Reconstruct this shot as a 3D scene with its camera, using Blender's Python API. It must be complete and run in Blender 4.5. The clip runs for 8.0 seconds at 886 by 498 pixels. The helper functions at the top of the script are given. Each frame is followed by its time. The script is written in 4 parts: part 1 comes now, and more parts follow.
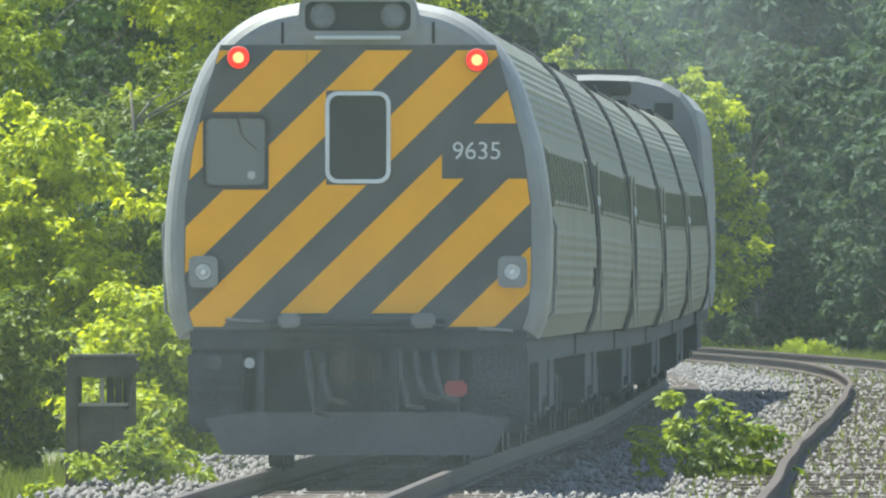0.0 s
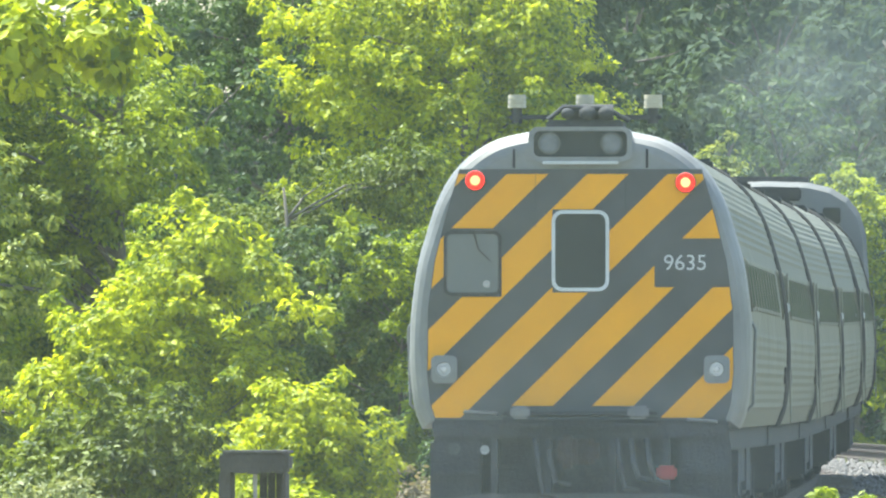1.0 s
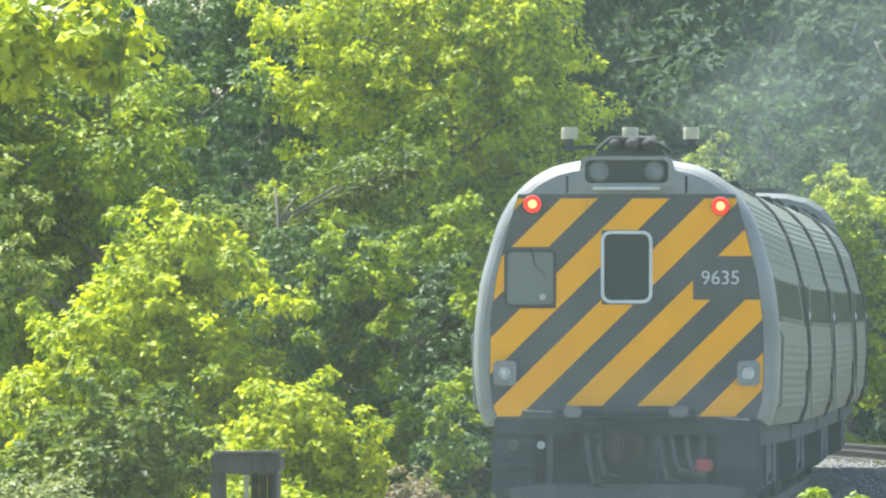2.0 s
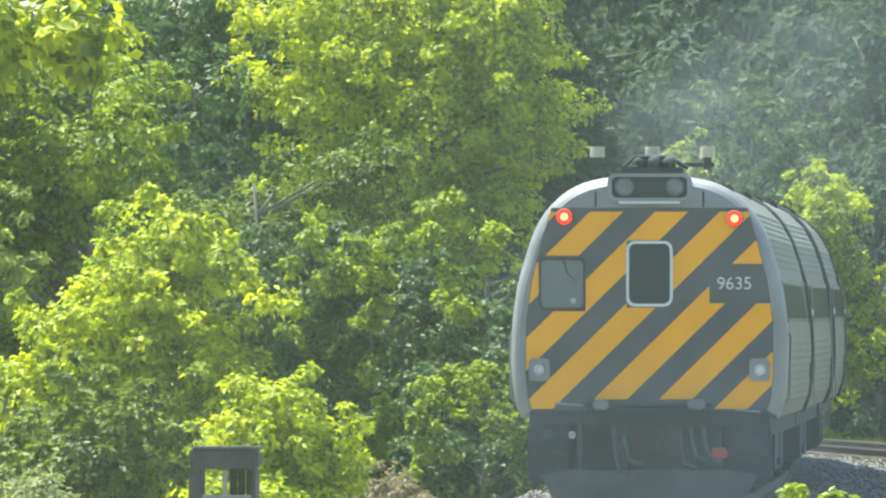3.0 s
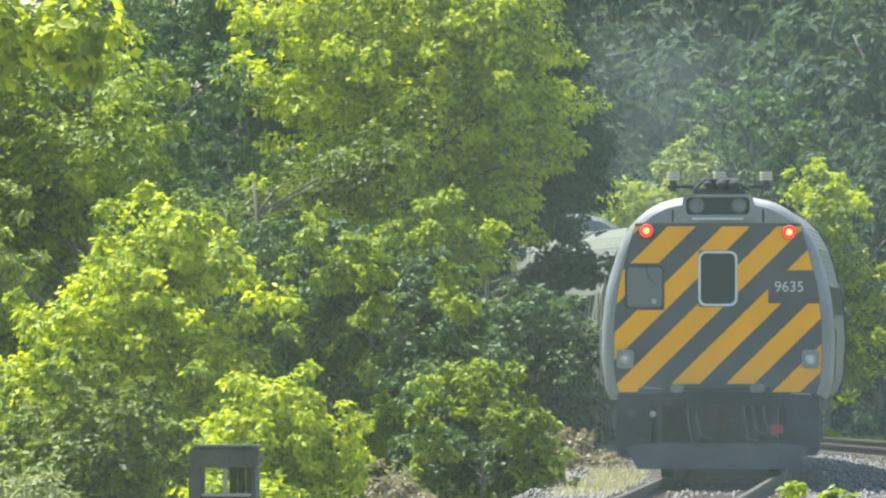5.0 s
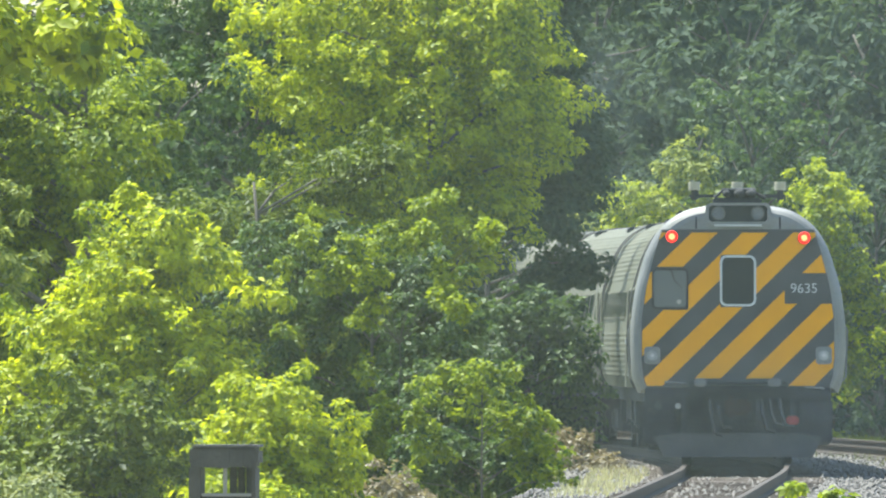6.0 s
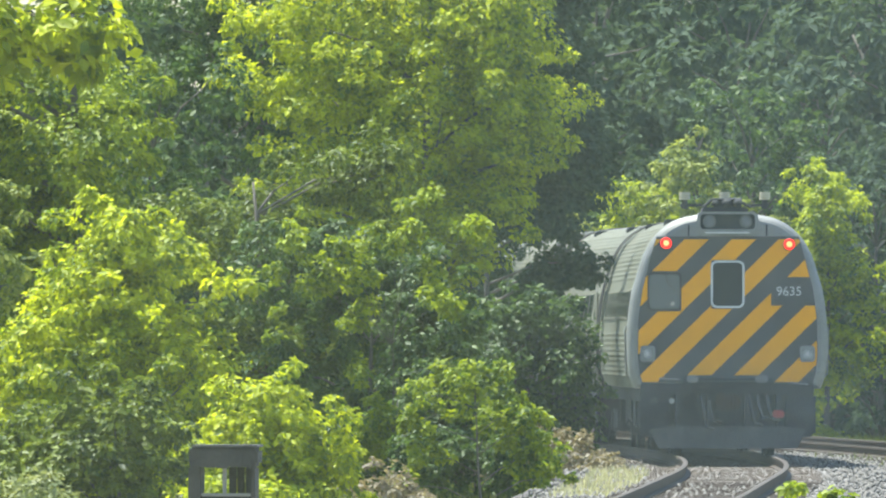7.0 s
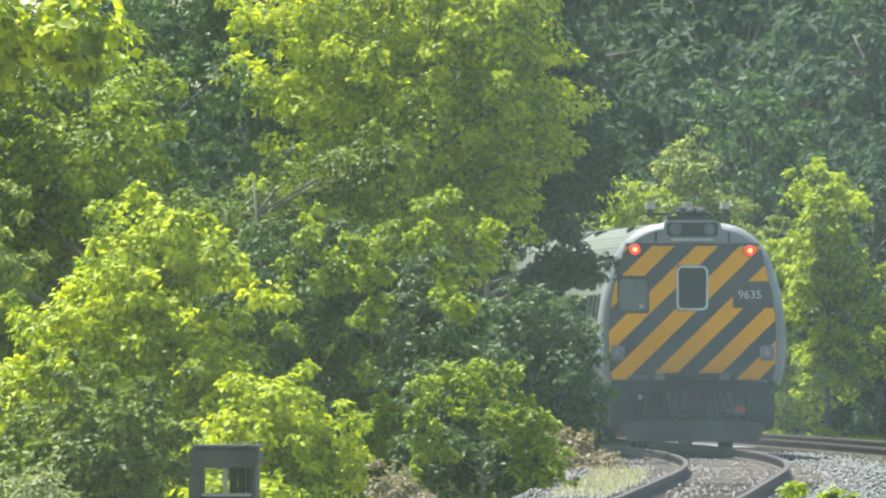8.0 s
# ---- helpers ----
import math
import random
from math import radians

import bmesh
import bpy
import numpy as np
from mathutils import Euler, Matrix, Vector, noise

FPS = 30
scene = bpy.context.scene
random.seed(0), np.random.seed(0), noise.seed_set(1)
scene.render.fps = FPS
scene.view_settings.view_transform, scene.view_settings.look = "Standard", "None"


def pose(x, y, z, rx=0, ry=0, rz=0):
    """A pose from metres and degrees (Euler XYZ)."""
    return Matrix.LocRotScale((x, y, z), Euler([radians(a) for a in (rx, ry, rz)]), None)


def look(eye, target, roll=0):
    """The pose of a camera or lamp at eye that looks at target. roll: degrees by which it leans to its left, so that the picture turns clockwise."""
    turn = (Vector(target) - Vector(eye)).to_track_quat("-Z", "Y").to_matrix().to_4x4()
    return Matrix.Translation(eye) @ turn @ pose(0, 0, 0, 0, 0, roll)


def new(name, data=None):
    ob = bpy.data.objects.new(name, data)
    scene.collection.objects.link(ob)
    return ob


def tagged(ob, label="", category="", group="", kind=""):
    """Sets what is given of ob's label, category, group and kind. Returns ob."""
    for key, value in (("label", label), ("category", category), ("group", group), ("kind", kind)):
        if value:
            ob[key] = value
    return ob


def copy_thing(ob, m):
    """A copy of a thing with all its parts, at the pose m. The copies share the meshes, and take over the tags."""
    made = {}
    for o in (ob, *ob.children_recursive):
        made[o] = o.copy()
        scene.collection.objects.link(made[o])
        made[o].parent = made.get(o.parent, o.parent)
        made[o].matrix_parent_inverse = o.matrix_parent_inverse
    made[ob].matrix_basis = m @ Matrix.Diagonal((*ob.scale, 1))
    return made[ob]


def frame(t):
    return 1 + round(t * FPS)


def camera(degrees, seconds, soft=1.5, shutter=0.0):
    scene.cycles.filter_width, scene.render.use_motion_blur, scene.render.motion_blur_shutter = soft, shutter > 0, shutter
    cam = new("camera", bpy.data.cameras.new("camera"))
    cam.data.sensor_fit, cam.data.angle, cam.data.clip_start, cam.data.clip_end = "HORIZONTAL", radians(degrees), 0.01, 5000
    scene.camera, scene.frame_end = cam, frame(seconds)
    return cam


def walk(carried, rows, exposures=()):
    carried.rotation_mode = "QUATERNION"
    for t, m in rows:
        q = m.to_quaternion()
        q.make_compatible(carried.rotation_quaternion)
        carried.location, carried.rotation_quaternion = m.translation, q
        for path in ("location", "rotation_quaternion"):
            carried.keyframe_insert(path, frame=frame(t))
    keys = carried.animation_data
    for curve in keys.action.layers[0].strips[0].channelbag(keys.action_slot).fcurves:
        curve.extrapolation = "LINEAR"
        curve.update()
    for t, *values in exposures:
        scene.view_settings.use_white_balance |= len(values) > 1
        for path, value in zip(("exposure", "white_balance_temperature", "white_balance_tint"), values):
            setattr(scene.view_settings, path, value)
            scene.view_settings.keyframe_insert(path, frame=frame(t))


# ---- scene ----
# The eye stands 1.75 m above the rails; Y runs away down the line, X to the right.
cam = camera(2.139, 8.0, soft=2.15)
ANGLE = 0.0013642


def aim(right, down):
    """The camera's pose when the view is turned by small steps to the left and up."""
    return pose(0, 0, 1.75, 90 + (171 + down) * ANGLE, 0, right * ANGLE)


walk(cam, [
    (0.0, aim(-218, -160)), (0.1, aim(-190, -138)), (0.2, aim(-145, -113)), (0.3, aim(-83, -79)),
    (0.4, aim(-43, -31)), (0.5, aim(-15, -18)), (0.7, aim(27, -5)), (1.0, aim(53, 10)), (1.5, aim(56, 13)),
    (2.0, aim(38, 11)), (2.2, aim(24, 9)), (3.0, aim(0, 3)), (3.5, aim(-2, 1)), (4.5, aim(0, 0)), (6.0, aim(0, 0)),
    (7.0, aim(-1, 0)), (8.0, aim(0, 0))],
     [(0.0, 1.56, 6300, 5), (0.3, 1.71, 6300, 5), (0.5, 1.81, 6300, 5), (1.0, 1.90, 6300, 5), (2.0, 1.85, 6300, 5),
      (3.5, 1.74, 6300, 5), (4.5, 1.66, 6300, 5), (6.0, 1.60, 6300, 5), (8.0, 1.58, 6300, 5)])

# ---- light ----
SUN_UP, SUN_TURN = 67, -48          # degrees above the horizon; clockwise from the line of sight
world = bpy.data.worlds.new("sky")
scene.world = world
world.use_nodes = True
sky = world.node_tree.nodes.new("ShaderNodeTexSky")
sky.sky_type, sky.sun_disc = "NISHITA", False
sky.sun_elevation, sky.sun_rotation = radians(SUN_UP), radians(SUN_TURN)
sky.dust_density, sky.air_density = 1.0, 1.0
world.node_tree.links.new(sky.outputs[0], world.node_tree.nodes["Background"].inputs[0])
world.node_tree.nodes["Background"].inputs[1].default_value = 0.10
sun = new("sun", bpy.data.lights.new("sun", "SUN"))
sun.data.energy, sun.data.angle, sun.data.color = 4.2, radians(0.6), (1.0, 0.96, 0.86)
to_sun = Vector((math.sin(radians(SUN_TURN)) * math.cos(radians(SUN_UP)),
                 math.cos(radians(SUN_TURN)) * math.cos(radians(SUN_UP)), math.sin(radians(SUN_UP))))
sun.matrix_basis = look(to_sun * 50, (0, 0, 0))

# ---- materials ----


def material(name, base, second, rough=0.6, metal=0.0, coarse=1.5, fine=30.0, bump=0.15, glow=0.0, spread=0.0, stretch=(1, 1, 1), gloss=0.5):
    """A surface with stains at a coarse scale, grain at a fine one, and relief."""
    m = bpy.data.materials.new(name)
    m.use_nodes = True
    n, link = m.node_tree.nodes, m.node_tree.links.new
    shader = n["Principled BSDF"]
    where, mapping = n.new("ShaderNodeTexCoord"), n.new("ShaderNodeMapping")
    mapping.inputs["Scale"].default_value = stretch
    link(where.outputs["Object"], mapping.inputs[0])
    big, small, mixed = n.new("ShaderNodeTexNoise"), n.new("ShaderNodeTexNoise"), n.new("ShaderNodeMix")
    big.inputs["Scale"].default_value, small.inputs["Scale"].default_value = coarse, fine
    big.inputs["Detail"].default_value, small.inputs["Detail"].default_value = 5, 3
    link(mapping.outputs[0], big.inputs[0])
    link(mapping.outputs[0], small.inputs[0])
    total = n.new("ShaderNodeMath")
    total.operation = "MULTIPLY_ADD"
    total.inputs[1].default_value = 0.4
    link(small.outputs[0], total.inputs[0])
    link(big.outputs[0], total.inputs[2])
    ramp = n.new("ShaderNodeMapRange")
    ramp.inputs[1].default_value, ramp.inputs[2].default_value = 0.5, 0.95
    link(total.outputs[0], ramp.inputs[0])
    factor = ramp.outputs[0]
    if spread:
        info, more = n.new("ShaderNodeObjectInfo"), n.new("ShaderNodeMath")
        more.operation = "MULTIPLY_ADD"
        more.use_clamp = True
        more.inputs[1].default_value = spread
        link(info.outputs["Random"], more.inputs[0])
        link(factor, more.inputs[2])
        factor = more.outputs[0]
    mixed.data_type = "RGBA"
    mixed.inputs[6].default_value, mixed.inputs[7].default_value = (*base, 1), (*second, 1)
    link(factor, mixed.inputs[0])
    link(mixed.outputs[2], shader.inputs["Base Color"])
    shader.inputs["Roughness"].default_value, shader.inputs["Metallic"].default_value = rough, metal
    shader.inputs["Specular IOR Level"].default_value = gloss
    if bump:
        relief = n.new("ShaderNodeBump")
        relief.inputs["Strength"].default_value, relief.inputs["Distance"].default_value = bump, 0.02
        link(small.outputs[0], relief.inputs["Height"])
        link(relief.outputs[0], shader.inputs["Normal"])
    if glow:
        shader.inputs["Emission Color"].default_value = (*base, 1)
        shader.inputs["Emission Strength"].default_value = glow
    return m


def leaf_material(name, young, old, through_share=0.45, rough=0.5):
    """Leaves: each has its own tint between two greens; light shines through them."""
    m = bpy.data.materials.new(name)
    m.use_nodes = True
    n, link = m.node_tree.nodes, m.node_tree.links.new
    shader, out = n["Principled BSDF"], n["Material Output"]
    geo, where, patches = n.new("ShaderNodeNewGeometry"), n.new("ShaderNodeTexCoord"), n.new("ShaderNodeTexNoise")
    patches.inputs["Scale"].default_value = 2.1
    link(where.outputs["Object"], patches.inputs[0])
    add = n.new("ShaderNodeMath")
    add.operation = "MULTIPLY_ADD"
    add.inputs[1].default_value = 0.45
    link(geo.outputs["Random Per Island"], add.inputs[0])
    link(patches.outputs[0], add.inputs[2])
    ramp = n.new("ShaderNodeMapRange")
    ramp.inputs[1].default_value, ramp.inputs[2].default_value = 0.46, 0.92
    link(add.outputs[0], ramp.inputs[0])
    mixed = n.new("ShaderNodeMix")
    mixed.data_type = "RGBA"
    mixed.inputs[6].default_value, mixed.inputs[7].default_value = (*old, 1), (*young, 1)
    link(ramp.outputs[0], mixed.inputs[0])
    link(mixed.outputs[2], shader.inputs["Base Color"])
    shader.inputs["Roughness"].default_value = rough
    shader.inputs["Specular IOR Level"].default_value = 0.25
    glowing, blend = n.new("ShaderNodeBsdfTranslucent"), n.new("ShaderNodeMixShader")
    golden = n.new("ShaderNodeMix")
    golden.data_type, golden.blend_type = "RGBA", "MULTIPLY"
    golden.inputs[0].default_value, golden.inputs[7].default_value = 1.0, (1.14, 1.1, 0.60, 1)
    link(mixed.outputs[2], golden.inputs[6])
    link(golden.outputs[2], glowing.inputs[0])
    blend.inputs[0].default_value = through_share
    link(shader.outputs[0], blend.inputs[1])
    link(glowing.outputs[0], blend.inputs[2])
    link(blend.outputs[0], out.inputs[0])
    return m


def glass_material(name, tint, rough=0.06, gloss=0.12):
    m = bpy.data.materials.new(name)
    m.use_nodes = True
    shader = m.node_tree.nodes["Principled BSDF"]
    shader.inputs["Base Color"].default_value = (*tint, 1)
    shader.inputs["Roughness"].default_value = rough
    shader.inputs["Specular IOR Level"].default_value = gloss
    return m


def smoke_material(name, colour, density, thin=0.25, thick=0.75):
    """Thin smoke: mostly clear, thickest in the heart of its piece, ragged by noise."""
    m = bpy.data.materials.new(name)
    m.use_nodes = True
    n, link = m.node_tree.nodes, m.node_tree.links.new
    where, flat, length = n.new("ShaderNodeTexCoord"), n.new("ShaderNodeVectorMath"), n.new("ShaderNodeVectorMath")
    flat.operation, length.operation = "MULTIPLY", "LENGTH"
    flat.inputs[1].default_value = (1, 0, 1)
    link(where.outputs["Object"], flat.inputs[0])
    link(flat.outputs[0], length.inputs[0])
    soft = n.new("ShaderNodeMapRange")
    soft.interpolation_type = "SMOOTHSTEP"
    soft.inputs[1].default_value, soft.inputs[2].default_value = 1.0, 0.1
    link(length.outputs["Value"], soft.inputs[0])
    curl = n.new("ShaderNodeTexNoise")
    curl.inputs["Scale"].default_value, curl.inputs["Detail"].default_value = 1.6, 4
    link(where.outputs["Object"], curl.inputs[0])
    ragged = n.new("ShaderNodeMapRange")
    ragged.inputs[1].default_value, ragged.inputs[2].default_value = thin, thick
    link(curl.outputs[0], ragged.inputs[0])
    a, b = n.new("ShaderNodeMath"), n.new("ShaderNodeMath")
    a.operation = b.operation = "MULTIPLY"
    link(soft.outputs[0], a.inputs[0])
    link(ragged.outputs[0], a.inputs[1])
    link(a.outputs[0], b.inputs[0])
    b.inputs[1].default_value = density
    clear, white, blend = n.new("ShaderNodeBsdfTransparent"), n.new("ShaderNodeBsdfDiffuse"), n.new("ShaderNodeMixShader")
    beyond, both = n.new("ShaderNodeBsdfTranslucent"), n.new("ShaderNodeMixShader")
    white.inputs[0].default_value = beyond.inputs[0].default_value = (*colour, 1)
    link(white.outputs[0], both.inputs[1])
    link(beyond.outputs[0], both.inputs[2])
    link(b.outputs[0], blend.inputs[0])
    link(clear.outputs[0], blend.inputs[1])
    link(both.outputs[0], blend.inputs[2])
    link(blend.outputs[0], n["Material Output"].inputs[0])
    return m


# The olive cast in this base stands in for reflected greenery.
STEEL = material("stainless", (0.19, 0.195, 0.155), (0.12, 0.125, 0.095), 0.6, 0.2, 0.7, 14, 0.05, gloss=0.12)
RIM = material("brushed_rim", (0.28, 0.285, 0.275), (0.18, 0.185, 0.175), 0.55, 0.35, 1.2, 18, 0.05)
# Black raised towards grey: a veil of haze put into the paint colour.
BLACK = material("haze_lifted_black", (0.066, 0.070, 0.068), (0.100, 0.104, 0.100), 0.65, 0.0, 2.0, 30, 0.05)
YELLOW = material("faded_yellow", (0.86, 0.385, 0.002), (0.74, 0.335, 0.006), 0.6, 0.0, 2.2, 26, 0.05)
GRIME = material("dusty_grimy_iron", (0.034, 0.038, 0.043), (0.066, 0.069, 0.072), 0.9, 0.0, 2.5, 30, 0.3)
PLOUGH = material("dusty_iron", (0.06, 0.064, 0.068), (0.095, 0.096, 0.096), 0.9, 0.0, 2.0, 25, 0.2)
SOCKET = material("grey_socket", (0.15, 0.15, 0.15), (0.22, 0.22, 0.21), 0.6, 0.1, 3, 30, 0.1)
PALE_METAL = material("pale_metal", (0.62, 0.64, 0.62), (0.50, 0.52, 0.50), 0.45, 0.2, 3.0, 25, 0.05)
# Rubber raised towards grey for haze as well.
RUBBER = material("haze_lifted_rubber", (0.04, 0.041, 0.042), (0.075, 0.075, 0.075), 0.85, 0.0, 4, 40, 0.1)
RED_LAMP = material("red_lamp", (1.0, 0.008, 0.003), (1.0, 0.015, 0.004), 0.3, 0, 3, 30, 0, glow=0.75)
HOT_LAMP = material("lamp_core", (1.0, 0.26, 0.09), (1.0, 0.3, 0.1), 0.3, 0, 3, 30, 0, glow=1.15)
LENS = material("lamp_lens", (0.30, 0.31, 0.32), (0.45, 0.46, 0.46), 0.15, 0.3, 5, 40, 0.2)
CREAM = material("cream_porcelain", (0.52, 0.46, 0.30), (0.40, 0.36, 0.25), 0.35, 0, 4, 30, 0.05)
DIM_LENS = material("dim_lens", (0.10, 0.11, 0.12), (0.18, 0.19, 0.20), 0.15, 0.2, 5, 40, 0.2)
CLEAR_CORE = material("lamp_reflector", (0.48, 0.49, 0.47), (0.56, 0.56, 0.54), 0.2, 0.3, 5, 40, 0.1)
RED_CAP = material("red_cap", (0.35, 0.03, 0.03), (0.22, 0.03, 0.03), 0.5, 0, 4, 30, 0.05)
WHITE = material("white_lettering", (0.55, 0.56, 0.54), (0.44, 0.44, 0.43), 0.5, 0, 4, 30, 0.0)
GLASS = glass_material("dark_glass", (0.045, 0.055, 0.058))
# Base tint raised to stand in for surroundings mirrored in the glass.
CAB_GLASS = glass_material("cab_glass", (0.115, 0.137, 0.145), 0.03, 0.6)
LOCO_GREY = material("locomotive_silver", (0.22, 0.23, 0.23), (0.16, 0.17, 0.17), 0.65, 0.1, 1.0, 15, 0.05, gloss=0.15)
LOCO_BLUE = material("locomotive_blue", (0.03, 0.06, 0.16), (0.05, 0.08, 0.18), 0.45, 0, 1.5, 20, 0.05)
RUST = material("rusty_rail", (0.052, 0.042, 0.036), (0.09, 0.073, 0.062), 0.85, 0.1, 3.0, 40, 0.25, gloss=0.2)
SHINE = material("running_rail", (0.055, 0.047, 0.042), (0.095, 0.08, 0.07), 0.75, 0.15, 3.0, 40, 0.15, gloss=0.25)
TIE = material("creosoted_wood", (0.07, 0.055, 0.045), (0.17, 0.14, 0.115), 0.85, 0, 3.0, 35, 0.4, spread=0.4)
BALLAST = material("ballast", (0.12, 0.115, 0.11), (0.22, 0.21, 0.20), 0.9, 0, 0.5, 12, 0.9)
STONE = material("ballast_stone", (0.11, 0.104, 0.097), (0.20, 0.192, 0.18), 0.85, 0, 6, 40, 0.3)
EARTH = material("grassy_earth", (0.05, 0.075, 0.02), (0.13, 0.115, 0.055), 0.95, 0, 0.35, 7, 0.8)
BARK = material("bark", (0.09, 0.08, 0.065), (0.19, 0.17, 0.145), 0.9, 0, 3, 22, 0.7, stretch=(1, 1, 0.25))
OLD_WOOD = material("weathered_dark_wood", (0.048, 0.042, 0.036), (0.10, 0.088, 0.074), 0.85, 0, 3, 30, 0.4)
GREY_WOOD = material("grey_wood", (0.11, 0.105, 0.095), (0.19, 0.18, 0.165), 0.85, 0, 3, 30, 0.4)
PALE_WOOD = material("pale_post", (0.30, 0.28, 0.24), (0.42, 0.40, 0.36), 0.8, 0, 4, 30, 0.3)
LEAF_BRIGHT = leaf_material("leaf_bright", (0.48, 0.55, 0.018), (0.11, 0.18, 0.026), 0.48)
# Brighter copy of the leaf, with sunlight put into its colour.
LEAF_SUNNY = leaf_material("leaf_sunny", (0.57, 0.63, 0.022), (0.13, 0.205, 0.028), 0.5)
LEAF_MID = leaf_material("leaf_mid", (0.34, 0.42, 0.025), (0.075, 0.135, 0.028), 0.47)
# Leaf green darkened so that plants look half shaded.
LEAF_HALF_SHADE = leaf_material("leaf_half_shade", (0.115, 0.185, 0.05), (0.033, 0.07, 0.033), 0.40)
# Darker still: deep woodland shade put into the leaf colour.
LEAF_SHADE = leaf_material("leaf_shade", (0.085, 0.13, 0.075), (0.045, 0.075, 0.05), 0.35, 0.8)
LEAF_PALE = leaf_material("leaf_pale", (0.30, 0.33, 0.14), (0.16, 0.21, 0.09), 0.4)
STRAW = leaf_material("straw", (0.32, 0.28, 0.19), (0.19, 0.16, 0.115), 0.35)
GRASS = leaf_material("grass", (0.20, 0.24, 0.04), (0.08, 0.12, 0.025), 0.4)
# Olive green dimmed to put shade into the lower bank's leaves.
LEAF_DIMMED = leaf_material("leaf_dimmed", (0.20, 0.26, 0.035), (0.05, 0.085, 0.025), 0.42)
LEAF_OLIVE = leaf_material("leaf_olive", (0.38, 0.43, 0.09), (0.10, 0.15, 0.05), 0.44)
FLOWER = leaf_material("pale_flowers", (0.62, 0.60, 0.42), (0.34, 0.32, 0.18), 0.35)
SMOKE = smoke_material("exhaust", (0.36, 0.41, 0.42), 0.145)
# See-through veils that stand in for air haze and lift the darks.
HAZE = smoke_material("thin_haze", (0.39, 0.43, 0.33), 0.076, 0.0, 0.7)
BLUE_HAZE = smoke_material("air_and_exhaust_haze", (0.32, 0.39, 0.43), 0.095, 0.1, 0.75)
DUST = smoke_material("track_dust", (0.30, 0.37, 0.41), 0.07, -0.2, 0.6)


# ---- tools ----


def mesh_of(name, bm, mat, smooth=False):
    data = bpy.data.meshes.new(name)
    bm.normal_update()
    bm.to_mesh(data)
    bm.free()
    data.materials.append(mat)
    if smooth:
        data.polygons.foreach_set("use_smooth", [True] * len(data.polygons))
    return data


def part(name, bm, mat, parent, label="", at=None, smooth=False):
    """One mesh object under a thing or a part; bm may also be a finished mesh."""
    data = bm if isinstance(bm, bpy.types.Mesh) else mesh_of(name, bm, mat, smooth)
    ob = new(name, data)
    ob.parent = parent
    if at is not None:
        ob.matrix_basis = at
    return tagged(ob, label)


def box(bm, x0, x1, y0, y1, z0, z1, bevel=0.0, m=None):
    c = Matrix.Translation(((x0 + x1) / 2, (y0 + y1) / 2, (z0 + z1) / 2)) @ Matrix.Diagonal((x1 - x0, y1 - y0, z1 - z0, 1))
    made = bmesh.ops.create_cube(bm, size=1.0, matrix=c)["verts"]
    if bevel:
        edges = {e for v in made for e in v.link_edges}
        made = [v for v in bmesh.ops.bevel(bm, geom=list(edges), offset=bevel, segments=2, affect="EDGES", clamp_overlap=True)["verts"]]
    if m is not None:
        bmesh.ops.transform(bm, matrix=m, verts=made)
    return bm


def drum(bm, radius, length, m, segments=24, taper=1.0):
    """A cylinder along its own z."""
    bmesh.ops.create_cone(bm, cap_ends=True, segments=segments, radius1=radius, radius2=radius * taper, depth=length, matrix=m)
    return bm


def tube(bm, points, radii, sides=8):
    """A tapered tube along points."""
    rings = []
    for i, p in enumerate(points):
        a, b = Vector(points[max(i - 1, 0)]), Vector(points[min(i + 1, len(points) - 1)])
        way = (b - a).normalized()
        side = way.cross(Vector((0.31, 0.95, 0.05))).normalized()
        up = side.cross(way)
        rings.append([bm.verts.new(Vector(p) + radii[i] * (math.cos(k * math.tau / sides) * side + math.sin(k * math.tau / sides) * up))
                      for k in range(sides)])
    for r, s in zip(rings, rings[1:]):
        for k in range(sides):
            bm.faces.new((r[k], r[(k + 1) % sides], s[(k + 1) % sides], s[k]))
    bm.faces.new(rings[0][::-1])
    bm.faces.new(rings[-1])
    return bm


def slab(bm, outline, y0, y1):
    """An upright plate from an outline of (x, z), from y0 back to y1."""
    near = [bm.verts.new((x, y0, z)) for x, z in outline]
    far = [bm.verts.new((x, y1, z)) for x, z in outline]
    bm.faces.new(near)
    bm.faces.new(far[::-1])
    for i in range(len(near)):
        j = (i + 1) % len(near)
        bm.faces.new((near[i], far[i], far[j], near[j]))
    bmesh.ops.recalc_face_normals(bm, faces=bm.faces)
    return bm


def rounded(x0, x1, z0, z1, r, n=5):
    """The outline of a rectangle with rounded corners."""
    pts = []
    for cx, cz, start in ((x1 - r, z1 - r, 0), (x0 + r, z1 - r, 90), (x0 + r, z0 + r, 180), (x1 - r, z0 + r, 270)):
        for k in range(n + 1):
            a = radians(start + 90 * k / n)
            pts.append((cx + r * math.cos(a), cz + r * math.sin(a)))
    return pts


def frame_ring(bm, outer, inner, y0, y1):
    """A flat ring between two outlines with as many points."""
    loops = [[bm.verts.new((x, y, z)) for x, z in o] for y, o in ((y1, outer), (y0, outer), (y0, inner), (y1, inner))]
    for a, b in zip(loops, loops[1:] + loops[:1]):
        for i in range(len(a)):
            j = (i + 1) % len(a)
            bm.faces.new((a[i], a[j], b[j], b[i]))
    bmesh.ops.recalc_face_normals(bm, faces=bm.faces)
    return bm


